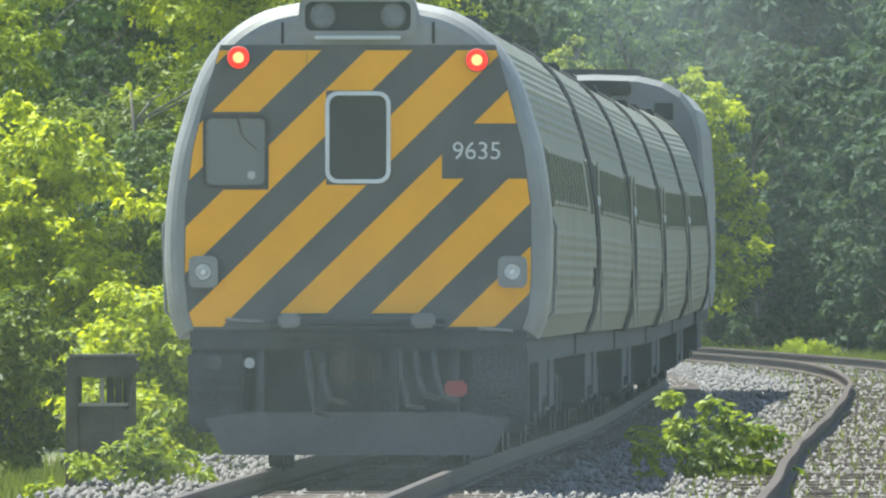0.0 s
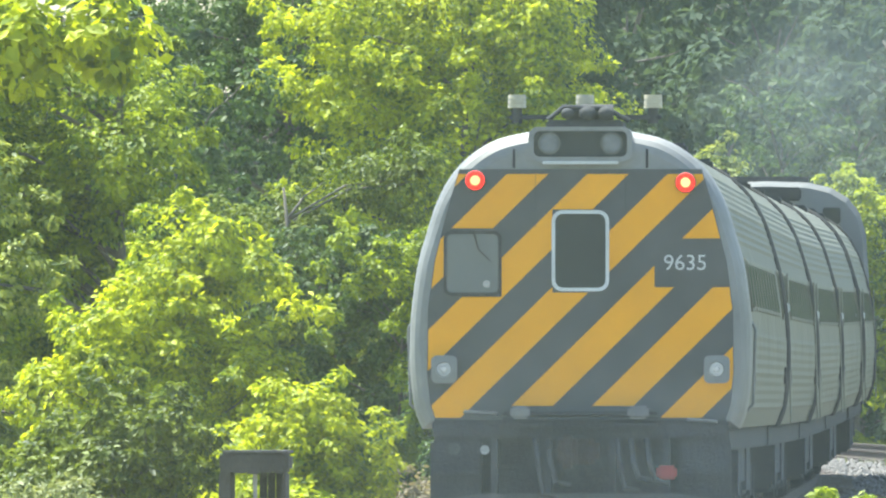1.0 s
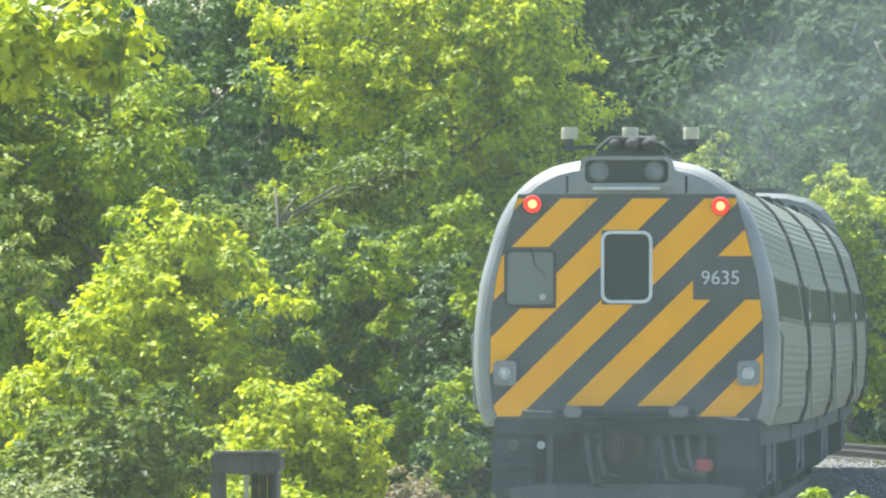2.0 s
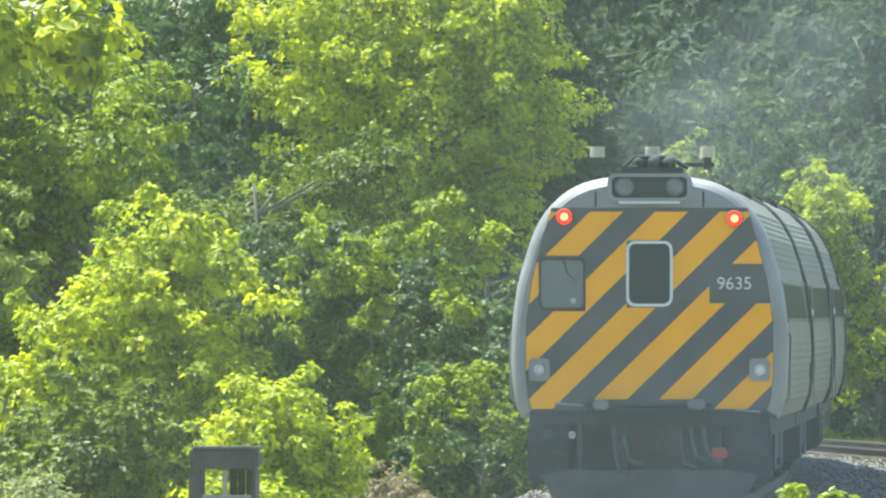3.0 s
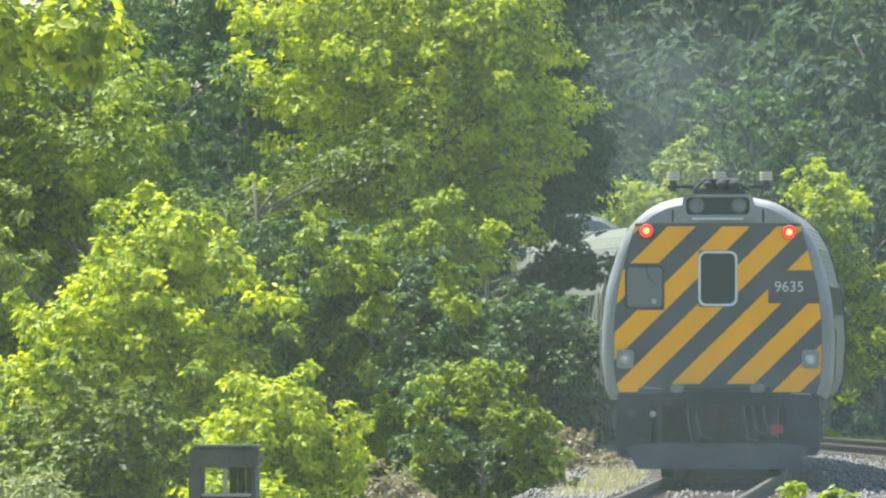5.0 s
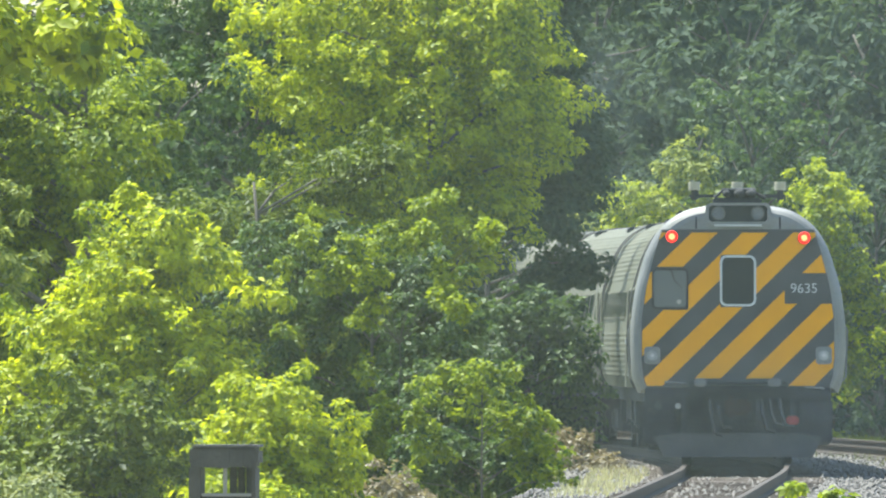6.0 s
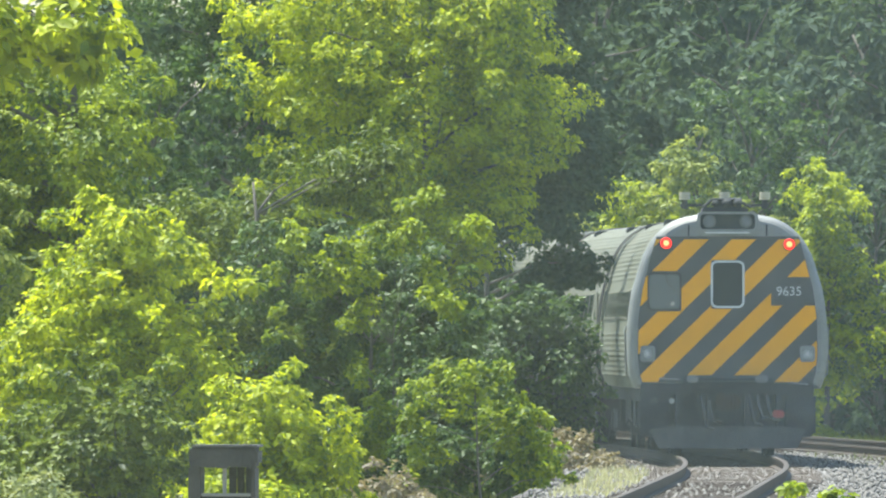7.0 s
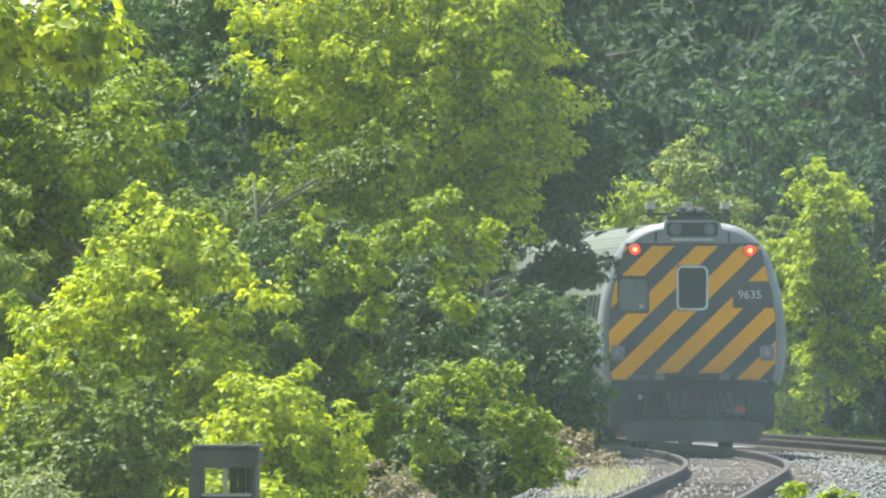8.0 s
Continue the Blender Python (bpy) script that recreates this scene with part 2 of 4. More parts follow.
def clip(poly, a, b, c):
    """The part of a convex outline where a x + b z + c >= 0."""
    out = []
    for p, q in zip(poly, poly[1:] + poly[:1]):
        dp, dq = a * p[0] + b * p[1] + c, a * q[0] + b * q[1] + c
        if dp >= 0:
            out.append(p)
        if dp * dq < 0:
            k = dp / (dp - dq)
            out.append((p[0] + k * (q[0] - p[0]), p[1] + k * (q[1] - p[1])))
    return out


def without(polys, x0, x1, z0, z1):
    """Convex outlines with a rectangle taken out of them."""
    out = []
    for p in polys:
        inside = clip(clip(clip(clip(p, 1, 0, -x0), -1, 0, x1), 0, 1, -z0), 0, -1, z1) if len(p) > 2 else []
        if len(inside) < 3:
            out.append(p)
            continue
        mid = clip(clip(p, 1, 0, -x0), -1, 0, x1)
        out += [q for q in (clip(p, -1, 0, x0), clip(p, 1, 0, -x1), clip(mid, 0, -1, z0), clip(mid, 0, 1, -z1)) if len(q) > 2]
    return out


# ---- the line ----


def line_x(s):
    """How far right of the eye the main line runs, s metres away: straight, then a long bend to the left."""
    u = max(s - 333, 0) / 72
    return 0.3135 + 0.0264 * (s - 195) - 1.586 * u ** 2 - 0.1 * (u ** 3 if u < 1.4 else 5.88 * u - 5.488)


def line_z(s):
    return -0.13 * math.exp(-((s - 278) / 55) ** 2)


def line_slope(s):
    u = max(s - 333, 0) / 72
    return 0.0264 - (3.172 * u + 0.3 * min(u, 1.4) ** 2) / 72


def beside(s, offset, up=0.0):
    """A point beside the line, offset metres to its right."""
    a = math.atan(line_slope(s))
    return Vector((line_x(s) + offset * math.cos(a), s - offset * math.sin(a), line_z(s) + up))


def strip(bm, profile, stations, closed=False, wave=None):
    """A profile of (offset, height) drawn along the line."""
    rows = []
    for s in stations:
        extra = wave(s) if wave else (0, 0)
        rows.append([bm.verts.new(beside(s, o + extra[0], h + extra[1])) for o, h in profile])
    n = len(profile)
    for a, b in zip(rows, rows[1:]):
        for i in range(n if closed else n - 1):
            bm.faces.new((a[i], a[(i + 1) % n], b[(i + 1) % n], b[i]))
    bmesh.ops.recalc_face_normals(bm, faces=bm.faces)
    return bm


# ground, one sheet to the horizon, with gentle unevenness near the line
bm = bmesh.new()
xs = [-2500, -800, -300, -120, -60, -30, -20, -14, -10, -7, -5, -3, 0, 3, 6, 9, 12, 15, 20, 30, 60, 120, 300, 800, 2500]
ys = [-2500, -600, -150, -30] + list(range(0, 720, 12)) + [780, 900, 1200, 1800, 4000]
grid = [[bm.verts.new((x + (line_x(min(max(y, 0), 700)) if abs(x) < 200 else 0), y,
                       -0.62 + line_z(y) + 0.10 * noise.noise((x * 0.2, y * 0.05, 0)) * (1 if 4.5 < abs(x - 2) < 100 else 0.2))) for x in xs] for y in ys]
for r, s in zip(grid, grid[1:]):
    for i in range(len(xs) - 1):
        bm.faces.new((r[i], r[i + 1], s[i + 1], s[i]))
ground = tagged(new("ground", mesh_of("ground", bm, EARTH, True)), "grassy earth along the railway", "ground", kind="structure")

stations = list(range(-120, 120, 20)) + list(range(120, 720, 4))
bm = strip(bmesh.new(), [(-3.3, -0.6), (-1.9, -0.24), (-0.9, -0.19), (0.9, -0.19), (2.1, -0.23), (3.2, -0.21), (5.1, -0.2), (6.1, -0.26), (7.2, -0.62)], stations)
trackbed = tagged(new("trackbed", mesh_of("trackbed", bm, BALLAST, True)), "grey crushed-stone ballast under two tracks", "ballast", kind="structure")

RAIL = [(-0.075, -0.17), (0.075, -0.17), (0.075, -0.155), (0.012, -0.14), (0.010, -0.045), (0.037, -0.035), (0.037, -0.004), (0.030, 0.0),
        (-0.030, 0.0), (-0.037, -0.004), (-0.037, -0.035), (-0.010, -0.045), (-0.012, -0.14), (-0.075, -0.155)]


def track(name, offset, mat, label, wave=None, low=0.0):
    thing = tagged(new(name), label, "railway track", kind="structure")
    for side in (-0.755, 0.755):
        part("rail", strip(bmesh.new(), [(o + offset + side, h + low) for o, h in RAIL], stations, True, wave), mat, thing)
    return thing


main_track = track("main_track", 0.0, SHINE, "main railway track with worn steel rails on wooden ties")
siding_track = track("siding_track", 4.2, RUST, "disused siding with rusty wavering rails",
                     lambda s: (0.05 * math.sin(s * 0.045) + 0.012 * math.sin(s * 0.21), 0.012 * math.sin(s * 0.07)))

# ---- the train ----
HALF = [(0.0, 3.86), (0.3, 3.85), (0.52, 3.82), (0.77, 3.76), (1.0, 3.63), (1.19, 3.44), (1.33, 3.19), (1.42, 2.92), (1.51, 2.6),
        (1.565, 2.22), (1.585, 1.9), (1.58, 1.6), (1.54, 1.27), (1.47, 1.08)]


def smooth(points, steps=4):
    """A rounder line through points (Catmull-Rom)."""
    p = [points[0]] + points + [points[-1]]
    out = []
    for a, b, c, d in zip(p, p[1:], p[2:], p[3:]):
        for k in range(steps):
            t = k / steps
            out.append(tuple(0.5 * (2 * b[i] + (c[i] - a[i]) * t + (2 * a[i] - 5 * b[i] + 4 * c[i] - d[i]) * t * t + (3 * b[i] - a[i] - 3 * c[i] + d[i]) * t ** 3) for i in (0, 1)))
    return out + [points[-1]]


HALF = smooth(HALF)


def along(half, z):
    """Half width of the body at a height."""
    for (xa, za), (xb, zb) in zip(half, half[1:]):
        if za >= z >= zb:
            return xb + (xa - xb) * (z - zb) / (za - zb)
    return half[-1][0]


def fluted(half, pitch=0.085, depth=0.011):
    """The body's profile with pressed flutes on the roof and below the windows."""
    pts = []
    half = half[::4] if len(half) > 20 else half
    for (xa, za), (xb, zb) in zip(half, half[1:]):
        n = max(1, round(math.hypot(xb - xa, zb - za) / (pitch / 2)))
        for k in range(n):
            pts.append((xa + (xb - xa) * k / n, za + (zb - za) * k / n))
    pts.append(half[-1])
    out = []
    for i, (x, z) in enumerate(pts):
        plain = 1.98 < z < 2.78 or z < 1.2
        k = 0 if plain or i % 2 else depth * (1 if z > 2.5 else 0.6)
        out.append((x + k * min(1, x), z + k * (1 - min(1, x))))
    return out


def shell(bm, half, sections, foot=1.02):
    """A body loft: sections are (y, shrink); the floor closes it below."""
    ring = [(x, z) for x, z in half] + [(-x, z) for x, z in half[::-1] if x > 0]
    rows = []
    for y, shrink in sections:
        k = 1 - shrink / 1.55
        rows.append([bm.verts.new((x * k, y, 2.3 + (z - 2.3) * k)) for x, z in ring])
    n = len(ring)
    for a, b in zip(rows, rows[1:]):
        for i in range(n):
            j = (i + 1) % n
            bm.faces.new((a[i], a[j], b[j], b[i]))
    bm.faces.new(rows[0])
    bm.faces.new(rows[-1][::-1])
    bmesh.ops.recalc_face_normals(bm, faces=bm.faces)
    return bm


def add_truck(thing, y):
    """A two-axle bogie: side frames, bolster, springs and four wheels."""
    bm = bmesh.new()
    for x in (-1.02, 1.02):
        box(bm, x - 0.09, x + 0.09, y - 1.75, y + 1.75, 0.42, 0.62, 0.03)
        for dy in (-1.3, 1.3):
            box(bm, x - 0.13, x + 0.13, y + dy - 0.2, y + dy + 0.2, 0.28, 0.66, 0.04)
        drum(bm, 0.12, 0.34, Matrix.Translation((x, y - 0.35, 0.5)), 12)
        drum(bm, 0.12, 0.34, Matrix.Translation((x, y + 0.35, 0.5)), 12)
    box(bm, -1.05, 1.05, y - 0.22, y + 0.22, 0.4, 0.85, 0.03)
    truck = part("bogie", bm, GRIME, thing, "grimy cast-iron bogie")
    bm = bmesh.new()
    turn = Matrix.Rotation(radians(90), 4, "Y")
    drum(bm, 0.457, 0.12, turn, 32)
    drum(bm, 0.485, 0.03, Matrix.Translation((0.06, 0, 0)) @ turn, 32)
    drum(bm, 0.14, 0.2, turn, 16)
    wheel = mesh_of("wheel", bm, GRIME)
    for x in (-0.755, 0.755):
        for dy in (-1.3, 1.3):
            part("wheel", wheel, GRIME, truck, at=pose(x, y + dy, 0.457, 0, 0, 0 if x < 0 else 180))


SIDE_TILT = math.degrees(math.atan2(0.055, 0.38))


def side_window(width, z0, z1):
    """A dark pane in a steel frame, facing right, as two meshes about its middle."""
    h = (z1 - z0) / 2
    outer, inner = rounded(-width / 2 - 0.035, width / 2 + 0.035, -h - 0.035, h + 0.035, 0.09), rounded(-width / 2, width / 2, -h, h, 0.07)
    ring = mesh_of("window_frame", frame_ring(bmesh.new(), outer, inner, -0.008, 0.02), STEEL)
    pane = mesh_of("window", slab(bmesh.new(), inner, -0.006, 0.02), GLASS)
    return ring, pane


WIDE = side_window(1.45, 2.22, 2.62)
NARROW = side_window(0.55, 2.20, 2.64)


def add_windows(thing, places):
    """places: (distance from the rear, wide or not)."""
    for y, wide in places:
        ring, pane = WIDE if wide else NARROW
        z = 2.42
        for side in (1, -1):
            x = along(HALF, z) + 0.006
            m = Matrix.Translation((side * x, y, z)) @ Matrix.Rotation(radians(side * 90), 4, "Z") @ Matrix.Rotation(radians(-SIDE_TILT), 4, "X")
            w = part("window", pane, GLASS, thing, at=m)
            part("window_frame", ring, STEEL, w)


def underfloor(thing, length):
    bm = bmesh.new()
    box(bm, -1.38, 1.38, 0.5, length - 0.5, 0.86, 1.09, 0.02)
    part("underframe", bm, GRIME, thing)
    for y0, y1, x0, x1, z0 in ((8.2, 10.4, -1.3, -0.2, 0.42), (8.4, 10.0, 0.3, 1.34, 0.38), (11.2, 14.0, -1.32, 1.32, 0.5), (15.0, 17.6, 0.2, 1.32, 0.4),
                               (15.2, 16.8, -1.3, -0.4, 0.45)):
        part("equipment_box", box(bmesh.new(), x0, x1, y0, y1, z0, 0.9, 0.04), GRIME, thing)


LENGTH = 25.9


def add_fittings(thing):
    """Door latches low on the sides and vents on the roof."""
    for side in (1, -1):
        for y in (2.0, 23.9):
            part("door_latch", box(bmesh.new(), side * 1.585 - 0.02, side * 1.585 + 0.02, y - 0.12, y + 0.12, 1.5, 1.68, 0.008), RUBBER, thing)
    for x, y in ((0.72, 5.5), (-0.72, 5.5), (0.72, 20.5), (-0.72, 20.5), (0.0, 13.0)):
        part("roof_vent", box(bmesh.new(), x - 0.18, x + 0.18, y - 0.35, y + 0.35, 3.66 if x else 3.82, 3.79 if x else 3.89, 0.03), GRIME, thing)


def add_end_collars(thing, places):
    """Dark bands round the ends of a body."""
    for y in places:
        part("end_band", shell(bmesh.new(), HALF, [(y - 0.09, -0.01), (y - 0.07, -0.028), (y + 0.07, -0.028), (y + 0.09, -0.01)]), RUBBER, thing, "black band round the body end")



def coach():
    thing = tagged(new("passenger_coach"), "fluted stainless-steel passenger coach with dark windows", "railway coach", "coaches of the train")
    part("body", shell(bmesh.new(), fluted(HALF), [(0.45, 0.05), (0.5, 0), (LENGTH - 0.5, 0), (LENGTH - 0.45, 0.05)]), STEEL, thing)
    for y, turn in ((0.0, 0), (LENGTH, 180)):
        end = part("diaphragm", frame_ring(bmesh.new(), rounded(-0.62, 0.62, 0.98, 3.35, 0.2), rounded(-0.42, 0.42, 1.12, 3.1, 0.12), 0.02, 0.5), RUBBER, thing,
                   "black rubber gangway diaphragm", at=pose(0, y, 0, 0, 0, turn))
        part("end_door", slab(bmesh.new(), rounded(-0.42, 0.42, 1.12, 3.1, 0.12), 0.3, 0.4), GRIME, end)
    add_windows(thing, [(2.3, False)] + [(4.6 + 1.86 * k, True) for k in range(10)] + [(23.6, False)])
    for side in (1, -1):
        for y in (1.35, 24.55):
            bm = bmesh.new()
            box(bm, -0.006, 0.006, -0.42, 0.42, -0.95, 0.62, 0.003)
            part("vestibule_door", bm, STEEL, thing, at=Matrix.Translation((side * 1.585, y, 2.05)) @ Matrix.Rotation(radians(-side * 1.5), 4, "Y"))
    add_end_collars(thing, (0.42, LENGTH - 0.42))
    add_fittings(thing)
    for x, z in ((1.575, 2.30), (-1.60, 1.82)):
        part("marker_light", box(bmesh.new(), x - 0.03, x + 0.03, 0.56, 0.64, z - 0.05, z + 0.05, 0.015), PALE_METAL, thing, "small white marker light")
    underfloor(thing, LENGTH)
    add_truck(thing, 4.5)
    add_truck(thing, 21.4)
    return thing


# outline of the painted end panel and the stripes on it
PANEL_HALF = [(1.13, 3.49), (1.25, 3.07), (1.36, 2.64), (1.42, 2.2), (1.43, 1.6), (1.40, 1.3), (1.35, 1.15)]
PANEL = [(x, z) for x, z in PANEL_HALF] + [(-x, z) for x, z in PANEL_HALF[::-1]]


def stripe_outlines():
    """The yellow bands, leaning to the right, with the doors and boxes left black."""
    low = clip([(x * 0.995, z) for x, z in PANEL], 0, -1, 3.445)
    for k in range(-4, 6):
        foot = -0.642 + 0.749 * k
        band = clip(clip(low, 1, -1.02, 1.02 * 1.284 - foot), -1, 1.02, foot + 0.384 - 1.02 * 1.284)
        if len(band) < 3:
            continue
        band = clip(band, 0, 1, -(1.285 if -1 < k < 2 else 1.175))
        pieces = without([band], -0.262, 0.262, 2.34, 3.115)          # end door window
        pieces = without(pieces, -1.27, -0.735, 2.30, 2.94)           # driver's window
        pieces = without(pieces, 0.69, 1.5, 2.39, 2.845)              # number panel
        for p in pieces:
            xs, zs = [a for a, b in p], [b for a, b in p]
            if max(xs) - min(xs) > 0.02 and max(zs) - min(zs) > 0.02:
                yield p


def lettering(text, size, mat, parent, m):
    """Writing as flat raised letters."""
    curve = bpy.data.curves.new("lettering", "FONT")
    curve.body, curve.size, curve.extrude, curve.align_x, curve.align_y = text, size, 0.002, "CENTER", "CENTER"
    holder = new("lettering", curve)
    data = bpy.data.meshes.new_from_object(holder.evaluated_get(bpy.context.evaluated_depsgraph_get()))
    bpy.data.objects.remove(holder)
    data.materials.clear()
    data.materials.append(mat)
    return part("lettering", data, mat, parent, "white painted number", at=m)


def facing(x, y, z):
    """A disc's pose, turned to look back along the line."""
    return Matrix.Translation((x, y, z)) @ Matrix.Rotation(radians(90), 4, "X")


def cab_car():
    thing = tagged(new("cab_car"), "stainless-steel cab car with black and yellow striped end, lit red lamps", "railway coach", "coaches of the train")
    part("body", shell(bmesh.new(), fluted(HALF), [(0.55, 0.0), (LENGTH - 0.5, 0), (LENGTH - 0.45, 0.05)]), STEEL, thing)
    part("end_rim", shell(bmesh.new(), HALF, [(0.0, 0.15), (0.012, 0.085), (0.05, 0.04), (0.12, 0.005), (0.2, -0.012), (0.56, -0.012), (0.57, 0.03)]), RIM, thing,
         "smooth dull silver collar round the end", smooth=False)
    panel = part("end_panel", slab(bmesh.new(), PANEL, -0.014, 0.05), BLACK, thing, "black painted end, lifted towards grey for haze")
    for p in stripe_outlines():
        part("stripe", slab(bmesh.new(), p, -0.019, -0.010), YELLOW, panel, "faded yellow warning stripe")
    # seams of the end door and corner posts
    for x, z0 in ((-0.42, 2.95), (0.42, 3.1)):
        part("door_seam", box(bmesh.new(), x - 0.002, x + 0.002, -0.0205, -0.012, z0, 3.44), GRIME, panel)
    # end door window with its bright gasket
    w = part("end_door_window", slab(bmesh.new(), rounded(-0.235, 0.235, 2.385, 3.075, 0.075), -0.016, 0.0), GLASS, thing)
    part("gasket", frame_ring(bmesh.new(), rounded(-0.268, 0.268, 2.352, 3.108, 0.10), rounded(-0.235, 0.235, 2.385, 3.075, 0.075), -0.045, 0.0), PALE_METAL, w, "pale metal gasket")
    # driver's window
    w = part("cab_window", slab(bmesh.new(), rounded(-1.245, -0.765, 2.34, 2.885, 0.05), -0.022, 0.0), CAB_GLASS, thing, "windscreen with a grey reflection put into its tint")
    part("gasket", frame_ring(bmesh.new(), rounded(-1.275, -0.735, 2.31, 2.915, 0.07), rounded(-1.245, -0.765, 2.34, 2.885, 0.05), -0.032, 0.0), RUBBER, w, "black rubber gasket")
    part("wiper", tube(bmesh.new(), [(-0.99, -0.05, 2.90), (-0.95, -0.05, 2.74), (-0.83, -0.05, 2.63)], [0.010, 0.008, 0.006], 6), RUBBER, w)
    part("wiper_knob", drum(bmesh.new(), 0.035, 0.03, facing(-0.875, -0.035, 2.42), 14), LENS, w)
    plate = part("number_panel", slab(bmesh.new(), rounded(0.70, 1.28, 2.40, 2.83, 0.02), -0.018, -0.008), BLACK, thing)
    lettering("9635", 0.205, WHITE, plate, facing(0.977, -0.021, 2.613))
    # red marker lamps
    for x, z in ((-0.98, 3.385), (0.98, 3.365)):
        bezel = part("marker_lamp", drum(bmesh.new(), 0.100, 0.09, facing(x, -0.05, z), 24, 0.92), BLACK, thing, "red marker lamp, lit")
        part("lens", drum(bmesh.new(), 0.092, 0.03, facing(x, -0.096, z), 24, 0.9), RED_LAMP, bezel, "glowing red lens")
        part("lamp_core", drum(bmesh.new(), 0.050, 0.02, facing(x, -0.112, z), 20, 0.8), HOT_LAMP, bezel)
    # square lower lamps
    for x in (-1.27, 1.27):
        case = part("headlight", slab(bmesh.new(), rounded(x - 0.12, x + 0.12, 1.495, 1.755, 0.055), -0.075, 0.0), RIM, thing, "square grey lamp housing with round lens")
        part("bezel", frame_ring(bmesh.new(), rounded(x - 0.10, x + 0.10, 1.525, 1.725, 0.098, 7), rounded(x - 0.075, x + 0.075, 1.55, 1.70, 0.074, 7), -0.095, -0.07), RIM, case)
        part("lens", drum(bmesh.new(), 0.076, 0.02, facing(x, -0.08, 1.625), 24, 0.9), LENS, case, "clear ribbed lens")
        part("bulb", drum(bmesh.new(), 0.034, 0.012, facing(x, -0.092, 1.625), 16, 0.7), CLEAR_CORE, case)
    # roof headlight in its hood
    hood = part("headlight_hood", frame_ring(bmesh.new(), rounded(-0.485, 0.485, 3.56, 3.885, 0.09), rounded(-0.435, 0.435, 3.605, 3.845, 0.06), -0.06, 0.75), RIM, thing, "silver headlight hood on the roof")
    part("recess", slab(bmesh.new(), rounded(-0.437, 0.437, 3.6, 3.85, 0.06), -0.025, 0.7), GLASS, hood, "dark headlight glass")
    # Pale metal puts the lip's white highlight into its colour.
    part("lip", box(bmesh.new(), -0.36, 0.36, -0.085, -0.03, 3.535, 3.565, 0.012), PALE_METAL, hood)
    for x in (-0.29, 0.29):
        ring = part("lamp", frame_ring(bmesh.new(), rounded(x - 0.105, x + 0.105, 3.625, 3.835, 0.104, 7), rounded(x - 0.085, x + 0.085, 3.645, 3.815, 0.084, 7), -0.045, 0.0), BLACK, hood)
        part("lens", drum(bmesh.new(), 0.086, 0.02, facing(x, -0.03, 3.73), 24), DIM_LENS, ring)
    # lifting brackets and grab rails
    for x in (-0.62, 0.62):
        part("bracket", box(bmesh.new(), x - 0.012, x + 0.012, -0.02, 0.02, 3.50, 3.68, 0.004), GRIME, thing)
    for x0, x1, z in ((-1.08, -0.78, 1.235), (1.0, 1.27, 1.16)):
        part("grab_rail", tube(bmesh.new(), [(x0, -0.02, z - 0.01), (x0, -0.08, z), (x1, -0.08, z - 0.02), (x1, -0.02, z - 0.03)], [0.014] * 4, 6), RIM, thing)
    # remains of the roof equipment: platform, arms and porcelain insulators
    rack = part("roof_platform", box(bmesh.new(), -0.36, 0.36, 1.7, 3.2, 3.86, 3.97, 0.02), GRIME, thing, "dark roof platform left from a current collector")
    bm = bmesh.new()
    for x0, x1 in ((-0.72, -0.3), (0.3, 0.72)):
        box(bm, x0, x1, 1.95, 2.03, 3.975, 4.02, 0.01)
    box(bm, -0.22, 0.0, 1.75, 2.1, 3.96, 4.07, 0.04)
    drum(bm, 0.09, 0.3, Matrix.Translation((0.12, 1.9, 4.03)) @ Matrix.Rotation(radians(90), 4, "Y"), 14)
    tube(bm, [(-0.34, 1.8, 3.97), (-0.2, 1.8, 4.09), (0.2, 1.8, 4.08), (0.42, 1.8, 3.96)], [0.025] * 4, 8)
    part("roof_gear", bm, GRIME, rack)
    for x, r in ((0.03, 0.08), (0.2, 0.075), (-0.16, 0.06)):
        bm = bmesh.new()
        bmesh.ops.create_uvsphere(bm, u_segments=16, v_segments=10, radius=r, matrix=Matrix.Translation((x, 1.72, 4.03)) @ Matrix.Diagonal((1, 1, 0.85, 1)))
        part("bell_cover", bm, GRIME, rack, "dull grey rounded cover", smooth=True)
    for x, z in ((-0.64, 4.02), (0.0, 4.02), (0.64, 4.02)):
        part("insulator_stem", drum(bmesh.new(), 0.05, 0.2, Matrix.Translation((x, 1.99, z + 0.02)), 14), GRIME, rack)
        bm = bmesh.new()
        for k in range(3):
            drum(bm, 0.088, 0.04, Matrix.Translation((x, 1.99, z + 0.085 + 0.042 * k)), 18, 0.94)
        part("insulator", bm, CREAM, rack, "cream porcelain insulator")
    # anticlimber, sockets, coupler, hoses, steps and pilot below the end
    for k in range(3):
        part("anticlimber_rib", box(bmesh.new(), -0.72, 0.72, -0.14, 0.1, 1.09 + 0.055 * k, 1.125 + 0.055 * k, 0.008), GRIME, thing)
    part("buffer_beam", box(bmesh.new(), -1.38, 1.38, -0.02, 0.5, 0.98, 1.155, 0.02), GRIME, thing)
    # Added dark plate that fills the gap behind the hoses.
    part("back_plate", box(bmesh.new(), -1.36, 1.36, 0.28, 0.4, 0.3, 0.99, 0.02), GRIME, thing)
    for x, w in ((-0.56, 0.09), (0.54, 0.10)):
        part("jumper_socket", box(bmesh.new(), x - w, x + w, -0.17, -0.02, 1.165, 1.285, 0.025), SOCKET, thing, "grey jumper cable socket")
    bm = bmesh.new()
    box(bm, -0.14, 0.14, -0.42, 0.6, 0.74, 0.98, 0.05)
